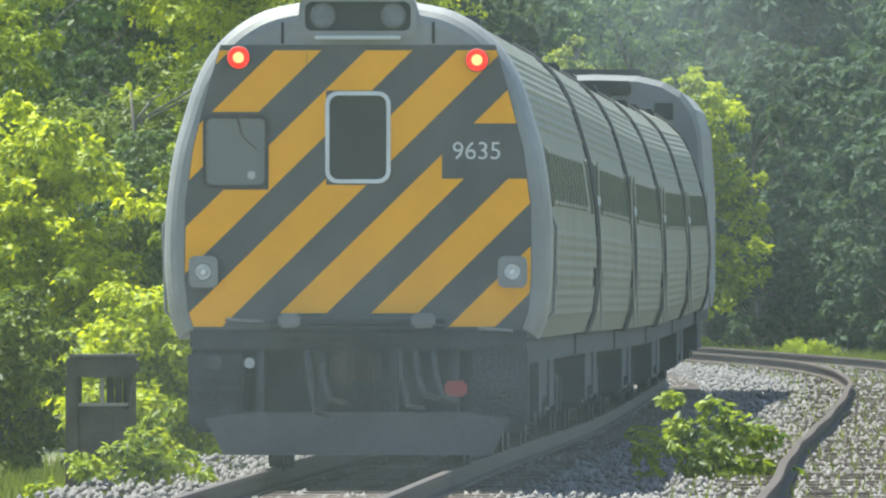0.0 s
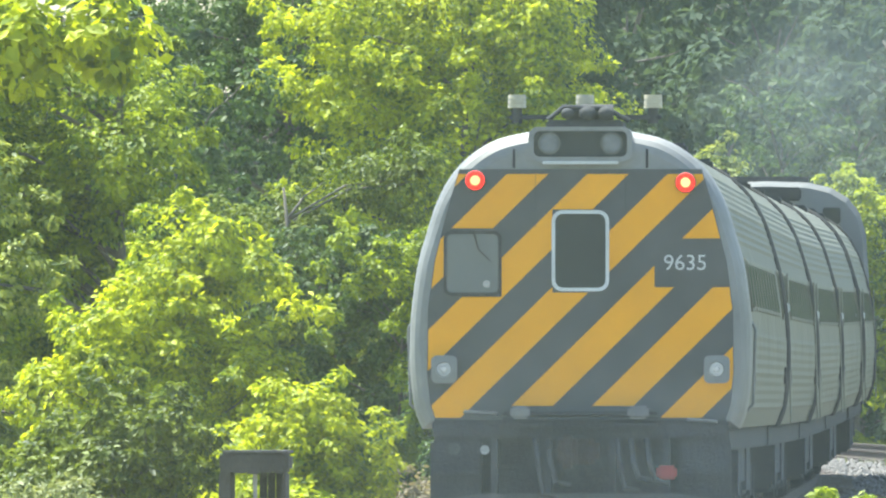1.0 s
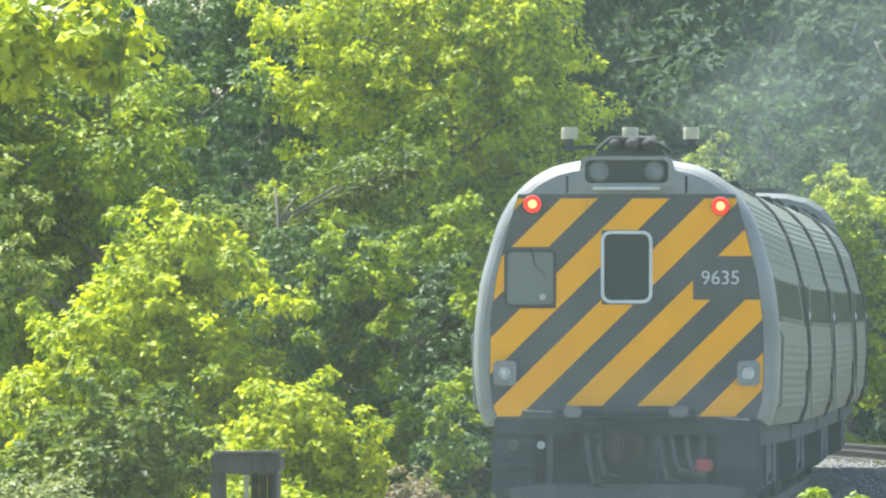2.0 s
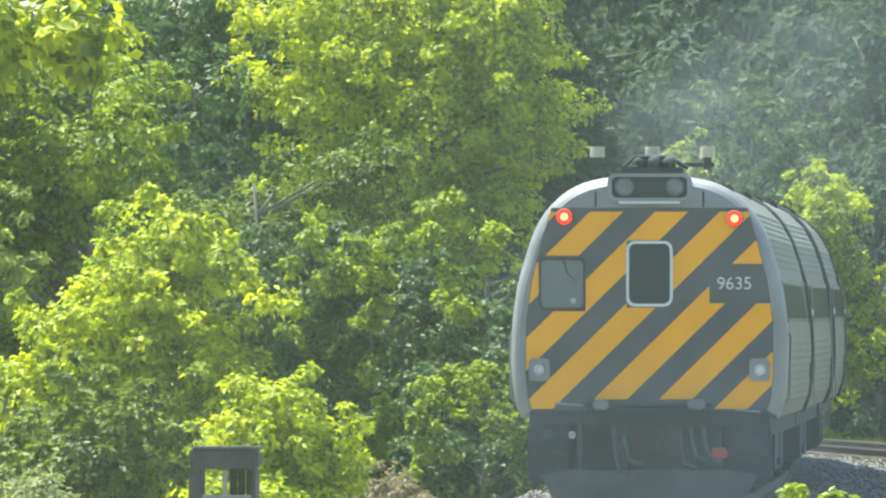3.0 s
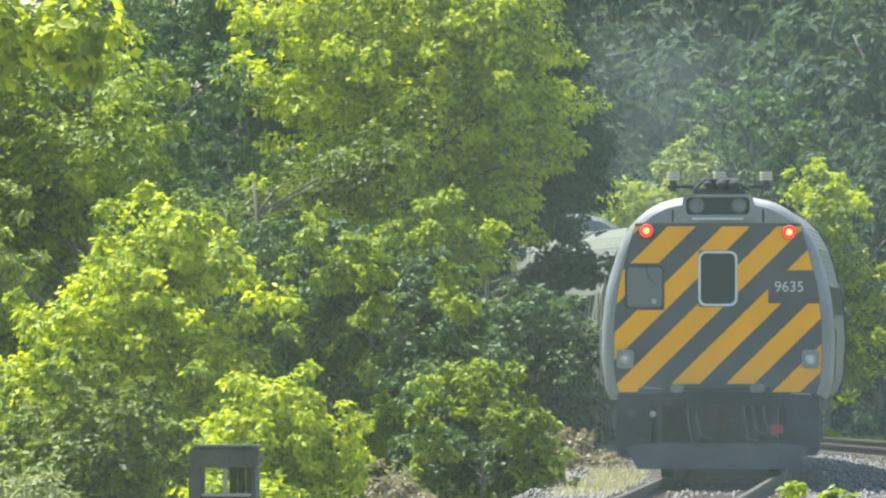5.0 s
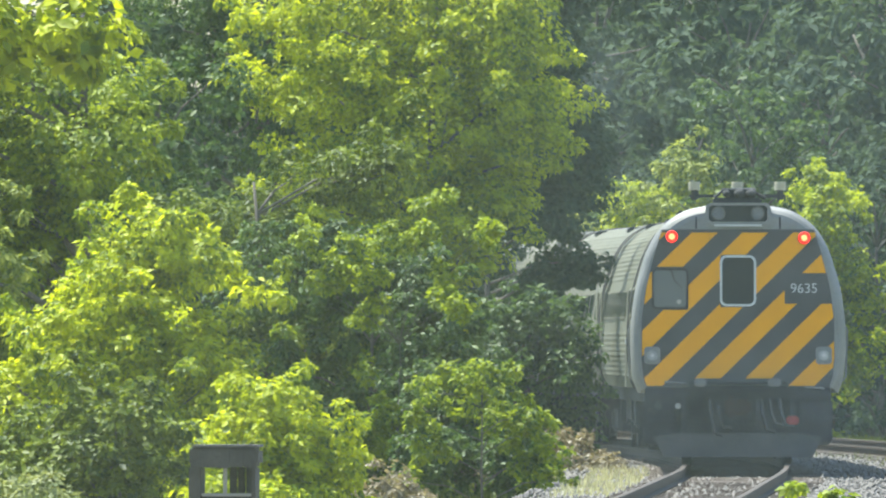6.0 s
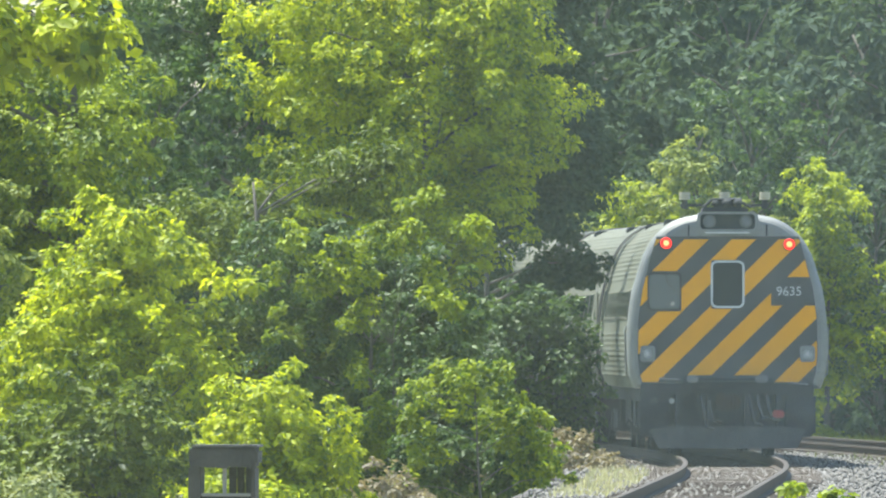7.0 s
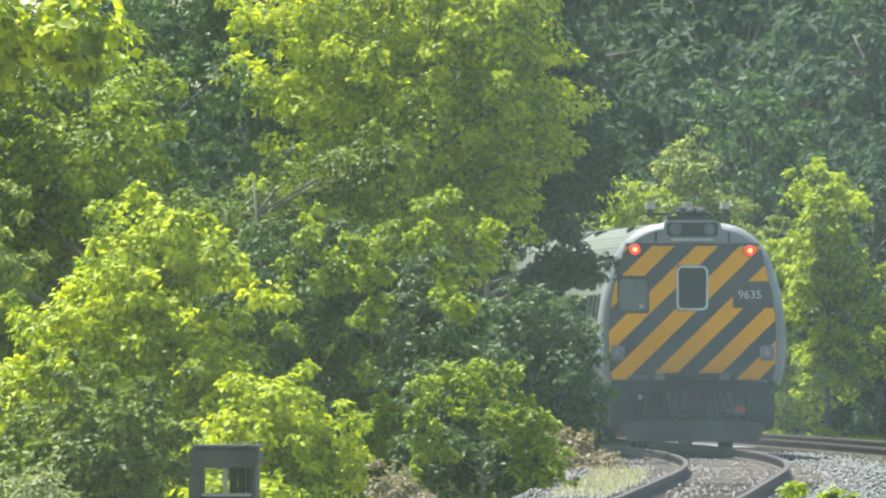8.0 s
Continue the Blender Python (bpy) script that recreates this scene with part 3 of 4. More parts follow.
    box(bm, -0.20, -0.02, -0.62, -0.3, 0.70, 1.02, 0.05)
    box(bm, 0.05, 0.19, -0.56, -0.3, 0.74, 0.99, 0.05)
    part("coupler", bm, RUST, thing, "rusty knuckle coupler")
    for x in (-0.42, -0.3, 0.34, 0.47, 0.62):
        sag = 0.22 + 0.1 * math.sin(x * 9)
        part("hose", tube(bmesh.new(), [(x, -0.05, 0.97), (x + 0.03, -0.2, 0.75), (x + 0.08, -0.28, 0.75 - sag), (x + 0.2, -0.2, 0.72 - sag)], [0.028] * 4, 8), RUBBER, thing)
    part("hose_cap", box(bmesh.new(), 0.71, 0.90, -0.2, -0.08, 0.60, 0.73, 0.025), RED_CAP, thing, "dull red cap")
    for x0, x1 in ((-1.40, -0.92), (0.92, 1.40)):
        steps = part("step_box", box(bmesh.new(), x0, x1, 0.0, 0.27, 0.34, 0.975, 0.03), GRIME, thing)
        for z in (0.36, 0.64):
            part("step", box(bmesh.new(), x0 + 0.02, x1 - 0.02, -0.12, -0.002, z, z + 0.04, 0.006), GRIME, steps)
    part("receiver", drum(bmesh.new(), 0.045, 0.05, facing(-0.89, -0.03, 0.875), 14), LENS, thing)
    part("receiver", drum(bmesh.new(), 0.06, 0.05, facing(-1.18, -0.03, 0.88), 14), PLOUGH, thing)
    part("pilot", slab(bmesh.new(), [(-1.25, 0.42), (-1.1, 0.12), (1.1, 0.12), (1.25, 0.42), (0.9, 0.47), (-0.9, 0.47)], -0.22, -0.14), PLOUGH, thing, "dusty grey pilot plate")
    for x in (-0.8, -0.3, 0.3, 0.8):
        part("pilot_brace", box(bmesh.new(), x - 0.03, x + 0.03, -0.138, 0.27, 0.2, 0.975), GRIME, thing)
    # side door hinge hardware at the corner
    for side in (1, -1):
        part("corner_handrail", tube(bmesh.new(), [(side * 1.50, 0.62, 1.2), (side * 1.60, 0.62, 1.3), (side * 1.62, 0.62, 2.0), (side * 1.57, 0.62, 2.1)], [0.016] * 4, 6), RIM, thing)
    add_windows(thing, [(1.6, False), (3.2, True)] + [(5.2 + 1.86 * k, True) for k in range(9)] + [(23.6, False)])
    add_end_collars(thing, (LENGTH - 0.42,))
    add_fittings(thing)
    underfloor(thing, LENGTH)
    add_truck(thing, 4.3)
    add_truck(thing, 21.4)
    return thing


def locomotive():
    thing = tagged(new("diesel_locomotive"), "tall silver diesel locomotive at the head of the train", "locomotive")
    half = [(0.0, 4.29), (0.6, 4.27), (0.95, 4.19), (1.2, 4.04), (1.37, 3.82), (1.46, 3.5), (1.52, 2.6), (1.52, 1.3), (1.48, 1.05)]
    part("body", shell(bmesh.new(), half, [(0.3, 0.06), (0.38, 0.0), (18.4, 0.0), (20.6, 0.45), (21.0, 0.7)]), LOCO_GREY, thing)
    part("stripe", slab(bmesh.new(), rounded(-1.40, 1.40, 2.0, 2.5, 0.05), 0.285, 0.4), LOCO_BLUE, thing, "dark blue band")
    part("rear_door", slab(bmesh.new(), rounded(-0.4, 0.4, 1.15, 3.1, 0.08), 0.27, 0.4), GRIME, thing)
    for x in (-0.95, 0.95):
        part("rear_window", slab(bmesh.new(), rounded(x - 0.13, x + 0.13, 3.66, 3.9, 0.04), 0.27, 0.4), GLASS, thing)
    part("rear_lamp_box", box(bmesh.new(), -0.55, 0.5, 0.22, 0.4, 4.0, 4.2, 0.03), GRIME, thing)
    bm = bmesh.new()
    for k, y in enumerate((2.5, 4.6, 6.7)):
        drum(bm, 0.62, 0.12, Matrix.Translation((0, y, 4.31)), 24)
    part("roof_fan", bm, GRIME, thing)
    part("exhaust_stack", box(bmesh.new(), -0.35, 0.35, 9.6, 10.4, 4.22, 4.38, 0.03), GRIME, thing)
    part("fuel_tank", box(bmesh.new(), -1.35, 1.35, 7.5, 13.2, 0.35, 1.0, 0.12), GRIME, thing)
    part("underframe", box(bmesh.new(), -1.4, 1.4, 0.3, 20.6, 0.86, 1.1, 0.02), GRIME, thing)
    add_truck(thing, 4.0)
    add_truck(thing, 16.8)
    return thing


def billow(seed):
    """A lumpy closed ball of unit size, flattened along the line."""
    bm = bmesh.new()
    bmesh.ops.create_icosphere(bm, subdivisions=4, radius=1.0)
    for v in bm.verts:
        v.co *= 1 + 0.16 * noise.noise(v.co * 1.7 + Vector((seed, 0, 0)))
    return bm


def smoke_plume():
    thing = tagged(new("smoke_plume"), "thin blue-grey diesel exhaust drifting over the train", "smoke")
    rng = random.Random(4)
    for x, y, z, r in ((0.7, 6, 5.4, 1.8), (1.5, -14, 6.0, 2.6)):
        part("billow", billow(x * 9), SMOKE, thing, at=pose(x, y, z, 0, rng.uniform(-30, 30), 0) @ Matrix.Diagonal((r * 1.35, r * 1.2, r, 1)))
    return thing


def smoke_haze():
    """Added wide, thin banks over the line: air haze, with some exhaust further off."""
    thing = tagged(new("smoke_haze"), "added thin veils standing in for air haze and some drifting exhaust", "smoke")
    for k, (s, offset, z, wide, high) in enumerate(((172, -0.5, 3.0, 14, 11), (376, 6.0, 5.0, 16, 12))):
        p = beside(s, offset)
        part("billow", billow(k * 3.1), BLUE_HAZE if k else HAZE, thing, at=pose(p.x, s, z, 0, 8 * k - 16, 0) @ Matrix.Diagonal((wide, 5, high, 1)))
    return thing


def dust_cloud():
    """Dust stirred up round the last car's wheels."""
    thing = tagged(new("dust_cloud"), "thin grey track dust stirred up behind the train", "smoke")
    part("billow", billow(1), DUST, thing, at=pose(0.4, -1.8, 0.55) @ Matrix.Diagonal((3.6, 0.8, 1.5, 1)))
    return thing


cab = cab_car()
first_coach = coach()
coaches = [first_coach] + [copy_thing(first_coach, pose(0, 0, 0)) for k in range(3)]
loco = locomotive()
plume = smoke_plume()
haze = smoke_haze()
dust = dust_cloud()

# ---- plants ----


def mesh_from_arrays(name, verts, tris, mat):
    data = bpy.data.meshes.new(name)
    data.vertices.add(len(verts))
    data.vertices.foreach_set("co", verts.astype(np.float32).ravel())
    data.loops.add(tris.size)
    data.loops.foreach_set("vertex_index", tris.astype(np.int32).ravel())
    data.polygons.add(len(tris))
    data.polygons.foreach_set("loop_start", np.arange(0, tris.size, 3, dtype=np.int32))
    data.materials.append(mat)
    data.update(calc_edges=True)
    return data


def unit(v):
    return v / np.maximum(np.linalg.norm(v, axis=-1, keepdims=True), 1e-6)


def crown_mesh(rng, lobes, count, size, mat, clump=0.34, sprigs=0.2, per=38):
    """Clumps of leaves over the outer shells of many lobes (x, y, z, radius), with gaps between the clumps."""
    lobes = np.array(lobes, float)
    share = lobes[:, 3] ** 2
    n = max(count // per, 8)
    pick = rng.choice(len(lobes), n, p=share / share.sum())
    way = unit(rng.normal(0, 1, (n, 3)) + np.array([0, 0, 0.35]))
    reach = lobes[pick, 3] * rng.uniform(0.30, 1.08, n) ** 0.55
    sprig = rng.uniform(0, 1, n) < sprigs + 0.15
    reach = np.where(sprig, lobes[pick, 3] * rng.uniform(1.05, 1.7, n), reach)
    heart = lobes[pick, :3] + way * reach[:, None] * np.array([1, 1, 0.9])
    heart = np.repeat(heart, per, 0)
    lead = np.repeat(way, per, 0)
    size_of = np.repeat(clump * rng.uniform(0.45, 1.2, (n, 1)) * np.where(sprig, 0.5, 1.0)[:, None], per, 0)
    out = unit(rng.normal(0, 1, (n * per, 3)) + lead * 0.35)
    spots = heart + out * size_of * rng.uniform(0.2, 1.0, (n * per, 1)) ** 0.5 * np.array([1, 1, 0.55])
    spots[:, 2] -= 0.35 * np.sum((spots - heart)[:, :2] ** 2, 1) / size_of[:, 0]
    normal = unit(np.array([0, 0, 0.45]) + out * 0.55 + lead * 0.25 + rng.normal(0, 0.38, spots.shape))
    tip = rng.normal(0, 0.6, spots.shape) + out * 0.9 - np.array([0, 0, 0.35])
    tip = unit(tip - normal * np.sum(tip * normal, 1, keepdims=True))
    side = np.cross(normal, tip)
    ln = size * rng.uniform(0.6, 1.3, (len(spots), 1))
    wd = ln * rng.uniform(0.24, 0.34, (len(spots), 1))
    verts = np.stack([spots, spots + tip * ln * 0.5 + side * wd + normal * wd * 0.35, spots + tip * ln - normal * ln * 0.1,
                      spots + tip * ln * 0.5 - side * wd + normal * wd * 0.35], 1).reshape(-1, 3)
    i = np.arange(len(spots))[:, None] * 4
    tris = np.concatenate([i + np.array([[0, 1, 2]]), i + np.array([[0, 2, 3]])], 1).reshape(-1, 3)
    return mesh_from_arrays("crown", verts, tris, mat)


def random_lobes(rng, height, width, foot, count):
    """Lobes for a free-standing crown: wide in the middle, uneven."""
    out = []
    for k in range(count):
        f = (k + 0.5) / count
        z = foot + (height - foot) * f
        wide = width * (0.55 + 0.75 * math.sin(math.pi * min(1, 0.18 + f * 0.8))) * rng.uniform(0.45, 1.0)
        a = rng.uniform(0, math.tau)
        r = width * rng.uniform(0.34, 0.55) * (1.15 - 0.45 * f)
        out.append((wide * 0.6 * math.cos(a), wide * 0.6 * math.sin(a), z - r * 0.3, r))
    return out


def wood_mesh(rng, lobes, height, girth):
    """A tapered, slightly bent trunk with a limb to every lobe."""
    bm = bmesh.new()
    bend = rng.normal(0, 0.06 * height / 8, (6, 2)).cumsum(0)
    bend[0] = 0
    spine = [(bend[i][0], bend[i][1], -0.15 + (height * 0.9 + 0.15) * i / 5) for i in range(6)]
    tube(bm, spine, [girth * (1.25 if i == 0 else 1) * (1 - 0.16 * i) for i in range(6)], 9)
    for x, y, z, r in lobes:
        f = min(max((z - r * 0.9) / (height * 0.9), 0.06), 0.9) * 5
        i = min(int(f), 4)
        a = Vector(spine[i]).lerp(Vector(spine[i + 1]), f - i)
        b = Vector((x, y, z))
        mid = a.lerp(b, 0.55) + Vector((0, 0, 0.1 * (b - a).length))
        g = girth * (0.5 - 0.06 * i)
        tube(bm, [a, mid, b, b + (b - a).normalized() * r * 0.5], [g, g * 0.65, g * 0.35, g * 0.12], 6)
    return mesh_of("trunk", bm, BARK, True)


def plant(name, label, category, seed, lobes, count, size, mat, girth=0.09, height=None, group="", clump=0.34, sprigs=0.2, per=38):
    rng = np.random.default_rng(seed)
    thing = tagged(new(name), label, category, group)
    top = height or max(l[2] for l in lobes)
    part("trunk" if name == "tree" else "stem", wood_mesh(rng, lobes, top, girth), BARK, thing)
    part("crown" if name == "tree" else "foliage", crown_mesh(rng, lobes, count, size, mat, clump, sprigs, per), mat, thing)
    return thing


SWAYING = []


def seat(thing, x, y, turn=0.0, size=1.0, sway=0.0):
    """Stand a plant on the ground."""
    thing.matrix_basis = pose(x, y, -0.62 + line_z(y) + 0.02, 0, 0, turn) @ Matrix.Scale(size, 4)
    if sway:
        SWAYING.append((thing, x, y, turn, sway))
    return thing


def spread_lobes(seed, count, x, y, z, r):
    """Lobes scattered evenly in a box-shaped crown given by ranges."""
    rng = np.random.default_rng(seed)
    return [(rng.uniform(*x), rng.uniform(*y), rng.uniform(*z), rng.uniform(*r)) for k in range(count)]


# trees and bushes on the left bank
seat(plant("tree", "tall leafy young tree leaning over the track, sunlight put into its leaf colour", "tree", 11,
           [(0.1, 0, 7.3, 1.5), (-1.2, 0.4, 6.2, 1.4), (0.9, -0.2, 7.9, 1.2), (1.55, 0.0, 6.35, 0.95), (0.3, -0.4, 5.6, 1.25), (1.3, -0.3, 5.3, 0.75),
            (0.75, -0.4, 4.55, 0.8), (-0.4, 0.2, 4.5, 1.1), (-1.5, 0.5, 4.6, 1.0), (0.55, -0.5, 3.7, 0.75), (-0.6, -0.2, 3.4, 0.9), 
            (-1.6, 0.6, 7.6, 1.2)], 60000, 0.118, LEAF_SUNNY, 0.13, 9.5, "trees of the left bank", 0.5, 0.25, 110), -0.3, 388, 0, 1.0, 0.12)
seat(plant("tree", "leafy tree with bright yellow-green foliage", "tree", 12,
           spread_lobes(2, 24, (-2.3, 0.35), (-1.2, 1.2), (1.2, 6.6), (0.5, 0.9)), 52000, 0.108, LEAF_MID, 0.12, 8.0, "trees of the left bank", 0.42, 0.25, 100), -4.6, 300, 0, 1.0, 0.2)
seat(plant("tree", "leafy tree behind, shade put into its dark leaf colour", "tree", 13,
           spread_lobes(3, 18, (-1.8, 1.8), (-1.4, 1.4), (2.2, 9.5), (0.8, 1.3)), 34000, 0.11, LEAF_HALF_SHADE, 0.14, 9.5, "trees of the left bank"), -3.6, 418)
seat(plant("tree", "leafy tree behind, shade put into its dark leaf colour", "tree", 14,
           spread_lobes(5, 16, (-1.6, 1.5), (-1.4, 1.4), (1.6, 7.5), (0.7, 1.1)), 32000, 0.11, LEAF_HALF_SHADE, 0.12, 8.0, "trees of the left bank"), -1.1, 425)
seat(plant("tree", "tree close to the bend, shade put into its leaf colour", "tree", 15,
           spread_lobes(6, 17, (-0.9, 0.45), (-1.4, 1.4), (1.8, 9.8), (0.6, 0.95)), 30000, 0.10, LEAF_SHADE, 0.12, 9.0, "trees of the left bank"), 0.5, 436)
seat(plant("tree", "slim tree beside the bend, leaf colour darkened for shade", "tree", 16,
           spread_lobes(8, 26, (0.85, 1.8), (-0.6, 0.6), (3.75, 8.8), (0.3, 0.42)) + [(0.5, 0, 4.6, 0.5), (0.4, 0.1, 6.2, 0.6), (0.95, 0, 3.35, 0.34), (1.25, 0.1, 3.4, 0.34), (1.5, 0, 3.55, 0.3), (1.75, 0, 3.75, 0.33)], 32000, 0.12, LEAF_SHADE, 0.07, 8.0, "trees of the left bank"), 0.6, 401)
seat(plant("bush", "green bush beside the old cabinet, leaf colour dimmed for shade", "bush", 32,
           spread_lobes(15, 9, (-1.2, 0.9), (-0.5, 0.5), (0.4, 1.9), (0.4, 0.65)), 13000, 0.10, LEAF_DIMMED, 0.04, 1.9, "bushes of the left bank", 0.26, 0.4, 60), -3.3, 240)
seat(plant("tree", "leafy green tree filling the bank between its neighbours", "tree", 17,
           spread_lobes(18, 20, (-1.8, 1.8), (-1.0, 1.0), (0.9, 5.2), (0.4, 0.75)), 34000, 0.115, LEAF_DIMMED, 0.1, 5.4, "trees of the left bank", 0.42, 0.3, 80), -2.7, 362)
seat(plant("bush", "big bush with sunlight put into its bright yellow-green leaves", "bush", 21,
           [(x * 0.96, y, z * 1.06, r) for x, y, z, r in ((0.1, 0, 3.15, 0.62), (0.35, 0.1, 2.5, 0.8), (-0.6, 0, 2.45, 0.75), (0.65, -0.2, 1.8, 0.7), (-0.2, -0.3, 1.6, 0.85), (-1.1, 0, 1.75, 0.6), (-0.9, 0.2, 0.9, 0.65),
            (0.4, -0.1, 0.9, 0.8), (0.18, 0.1, 3.55, 0.38))], 30000, 0.10, LEAF_SUNNY, 0.05, 3.0, "bushes of the left bank", 0.36, 0.35, 90), -3.34, 268, 0, 1.0, 1.0)
seat(plant("bush", "low round bush with bright yellow-green leaves", "bush", 22,
           [(0, 0, 1.72, 0.42), (0.34, 0, 1.35, 0.45), (-0.4, 0.1, 1.2, 0.5), (0.1, -0.2, 0.75, 0.55), (0.5, 0.1, 0.7, 0.42), (0.75, 0, 1.15, 0.2)], 11500, 0.10, LEAF_SUNNY, 0.04, 1.4,
           "bushes of the left bank", 0.28, 0.3), -1.88, 262, 0, 1.0, 0.5)
seat(plant("bush", "tall bush with half shade put into its green", "bush", 23,
           spread_lobes(9, 14, (-1.3, 1.3), (-0.8, 0.8), (0.6, 3.4), (0.35, 0.7)), 28000, 0.11, LEAF_HALF_SHADE, 0.06, 3.4, "bushes of the left bank", 0.34, 0.35, 70), -1.1, 345)
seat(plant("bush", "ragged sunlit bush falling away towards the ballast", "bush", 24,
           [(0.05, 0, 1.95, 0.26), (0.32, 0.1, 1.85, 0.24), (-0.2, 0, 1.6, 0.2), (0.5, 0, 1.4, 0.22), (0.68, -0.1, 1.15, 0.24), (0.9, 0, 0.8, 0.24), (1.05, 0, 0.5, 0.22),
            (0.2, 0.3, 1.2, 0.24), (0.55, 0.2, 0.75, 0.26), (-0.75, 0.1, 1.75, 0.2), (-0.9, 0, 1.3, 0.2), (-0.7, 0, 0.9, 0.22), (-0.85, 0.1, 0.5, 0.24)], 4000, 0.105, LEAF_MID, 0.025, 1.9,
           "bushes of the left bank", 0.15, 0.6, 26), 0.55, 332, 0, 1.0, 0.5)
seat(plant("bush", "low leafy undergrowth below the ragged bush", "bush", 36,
           spread_lobes(41, 12, (-1.2, 0.75), (-0.3, 0.3), (0.2, 0.95), (0.25, 0.4)), 9500, 0.10, LEAF_HALF_SHADE, 0.02, 0.9, "bushes of the left bank", 0.22, 0.4, 45), 0.45, 334)
seat(plant("bush", "low shrub with half shade put into its dark green", "bush", 34,
           spread_lobes(31, 13, (-1.5, 1.3), (-0.5, 0.5), (0.3, 1.7), (0.35, 0.55)), 14000, 0.105, LEAF_HALF_SHADE, 0.04, 1.8, "bushes of the left bank", 0.26, 0.35, 50), -0.7, 339)
seat(plant("bush", "shrub under the trees, shade put into its dark green", "bush", 25,
           spread_lobes(12, 15, (-1.3, 0.75), (-0.8, 0.8), (0.5, 2.7), (0.4, 0.6)) + [(0.85, 0, 2.55, 0.42), (0.95, -0.2, 1.9, 0.42), (0.5, 0.2, 2.75, 0.4), (0.95, 0, 1.2, 0.4)], 23000, 0.12, LEAF_HALF_SHADE, 0.05, 2.6, "bushes of the left bank"), 1.15, 392)
seat(plant("bush", "thin leafy saplings catching the sun before the shaded bush", "bush", 33,
           spread_lobes(22, 40, (-1.7, 1.5), (-0.5, 0.5), (0.6, 4.6), (0.08, 0.18)), 8200, 0.105, LEAF_MID, 0.015, 3.0, "bushes of the left bank", 0.17, 0.5, 30), -0.6, 338, 0, 1.0, 0.4)
seat(plant("bush", "pale grey-green weedy bush", "bush", 26,
           [(0, 0, 0.7, 0.45), (-0.4, 0, 0.6, 0.5), (0.2, -0.1, 0.35, 0.4)], 6000, 0.07, LEAF_PALE, 0.03, 0.8, "bushes of the left bank"), -3.95, 226)
seat(plant("tree", "young tree with large bright hanging leaves", "tree", 27,
           [(2.0, 0, 5.1, 0.34), (2.3, 0.1, 5.25, 0.28), (1.65, 0.1, 5.15, 0.36), (1.2, 0, 5.0, 0.4), (0.6, 0.1, 4.9, 0.5)], 2200, 0.16, LEAF_SUNNY, 0.07, 5.8, "trees of the left bank"), -5.25, 205)
seat(plant("bush", "small weedy bush growing from the ballast between the tracks", "bush", 28,
           [(0, 0, 0.75, 0.26), (-0.25, 0, 0.5, 0.3), (0.2, 0, 0.5, 0.33), (0.42, 0, 0.35, 0.25), (-0.05, -0.1, 0.3, 0.35)], 2000, 0.09, LEAF_MID, 0.02, 0.8, clump=0.16), 3.45, 211, 0, 1.15)
seat(plant("bush", "small leafy weed at the foot of the bank", "bush", 29,
           [(0, 0, 0.55, 0.28), (0.3, 0, 0.4, 0.26), (-0.35, 0, 0.5, 0.25), (0.6, 0.1, 0.3, 0.2), (-0.7, 0, 0.3, 0.25)], 1700, 0.085, LEAF_MID, 0.02, 0.5, clump=0.16), -1.45, 206)
seat(plant("bush", "leafy sapling growing behind the old cabinet", "bush", 35,
           [(-0.05, 0, 1.05, 0.2), (0.1, 0, 0.75, 0.22), (0.5, 0.1, 0.95, 0.24), (0.55, -0.3, 0.6, 0.25)], 1300, 0.09, LEAF_BRIGHT, 0.02, 1.0, clump=0.16), -2.05, 215.2)
seat(plant("bush", "dry straw-coloured brush at the ballast edge", "bush", 30,
           [(0, 0, 0.6, 0.4), (0.5, -0.4, 0.5, 0.35), (-0.5, 0.3, 0.7, 0.4), (0.8, -0.8, 0.35, 0.3), (0.9, 0.5, 0.35, 0.3), (-0.9, 0, 0.5, 0.4)], 5200, 0.09, STRAW, 0.02, 0.5), 1.75, 372)
seat(plant("bush", "dry straw-coloured brush at the ballast edge", "bush", 31,
           [(0, 0, 0.5, 0.4), (0.4, 0, 0.35, 0.35)], 2400, 0.09, STRAW, 0.02, 0.5), -0.85, 290)

# woods on the outside of the bend, built once in a few kinds and then repeated
OUTER = "trees of the outer bend"
KINDS = [
    plant("tree", "leafy tree in hazy sun on the outside of the bend", "tree", 41, random_lobes(random.Random(1), 9.5, 2.6, 1.6, 20), 15000, 0.205, LEAF_OLIVE, 0.13, 9.0, OUTER, 0.4),
    plant("tree", "broad tree on the outside of the bend, green darkened for shade", "tree", 42, random_lobes(random.Random(2), 11.5, 3.2, 1.5, 24), 14000, 0.23, LEAF_HALF_SHADE, 0.16, 11, OUTER, 0.4),
    plant("tree", "tall tree with woodland shade put into its nearly black leaves", "tree", 43, random_lobes(random.Random(3), 14.0, 3.6, 1.5, 28), 7600, 0.39, LEAF_SHADE, 0.2, 13, OUTER, 0.45),
    plant("bush", "sunlit shrub at the edge of the woods", "bush", 44, random_lobes(random.Random(5), 3.2, 1.7, 0.6, 14), 16000, 0.095, LEAF_MID, 0.06, 3.0, "shrubs of the outer bend", 0.35),
    plant("bush", "bright weedy shrub at the edge of the woods", "bush", 45, random_lobes(random.Random(7), 1.6, 1.2, 0.3, 10), 9000, 0.085, LEAF_BRIGHT, 0.04, 1.5, "shrubs of the outer bend", 0.3),
]
used = [False] * len(KINDS)


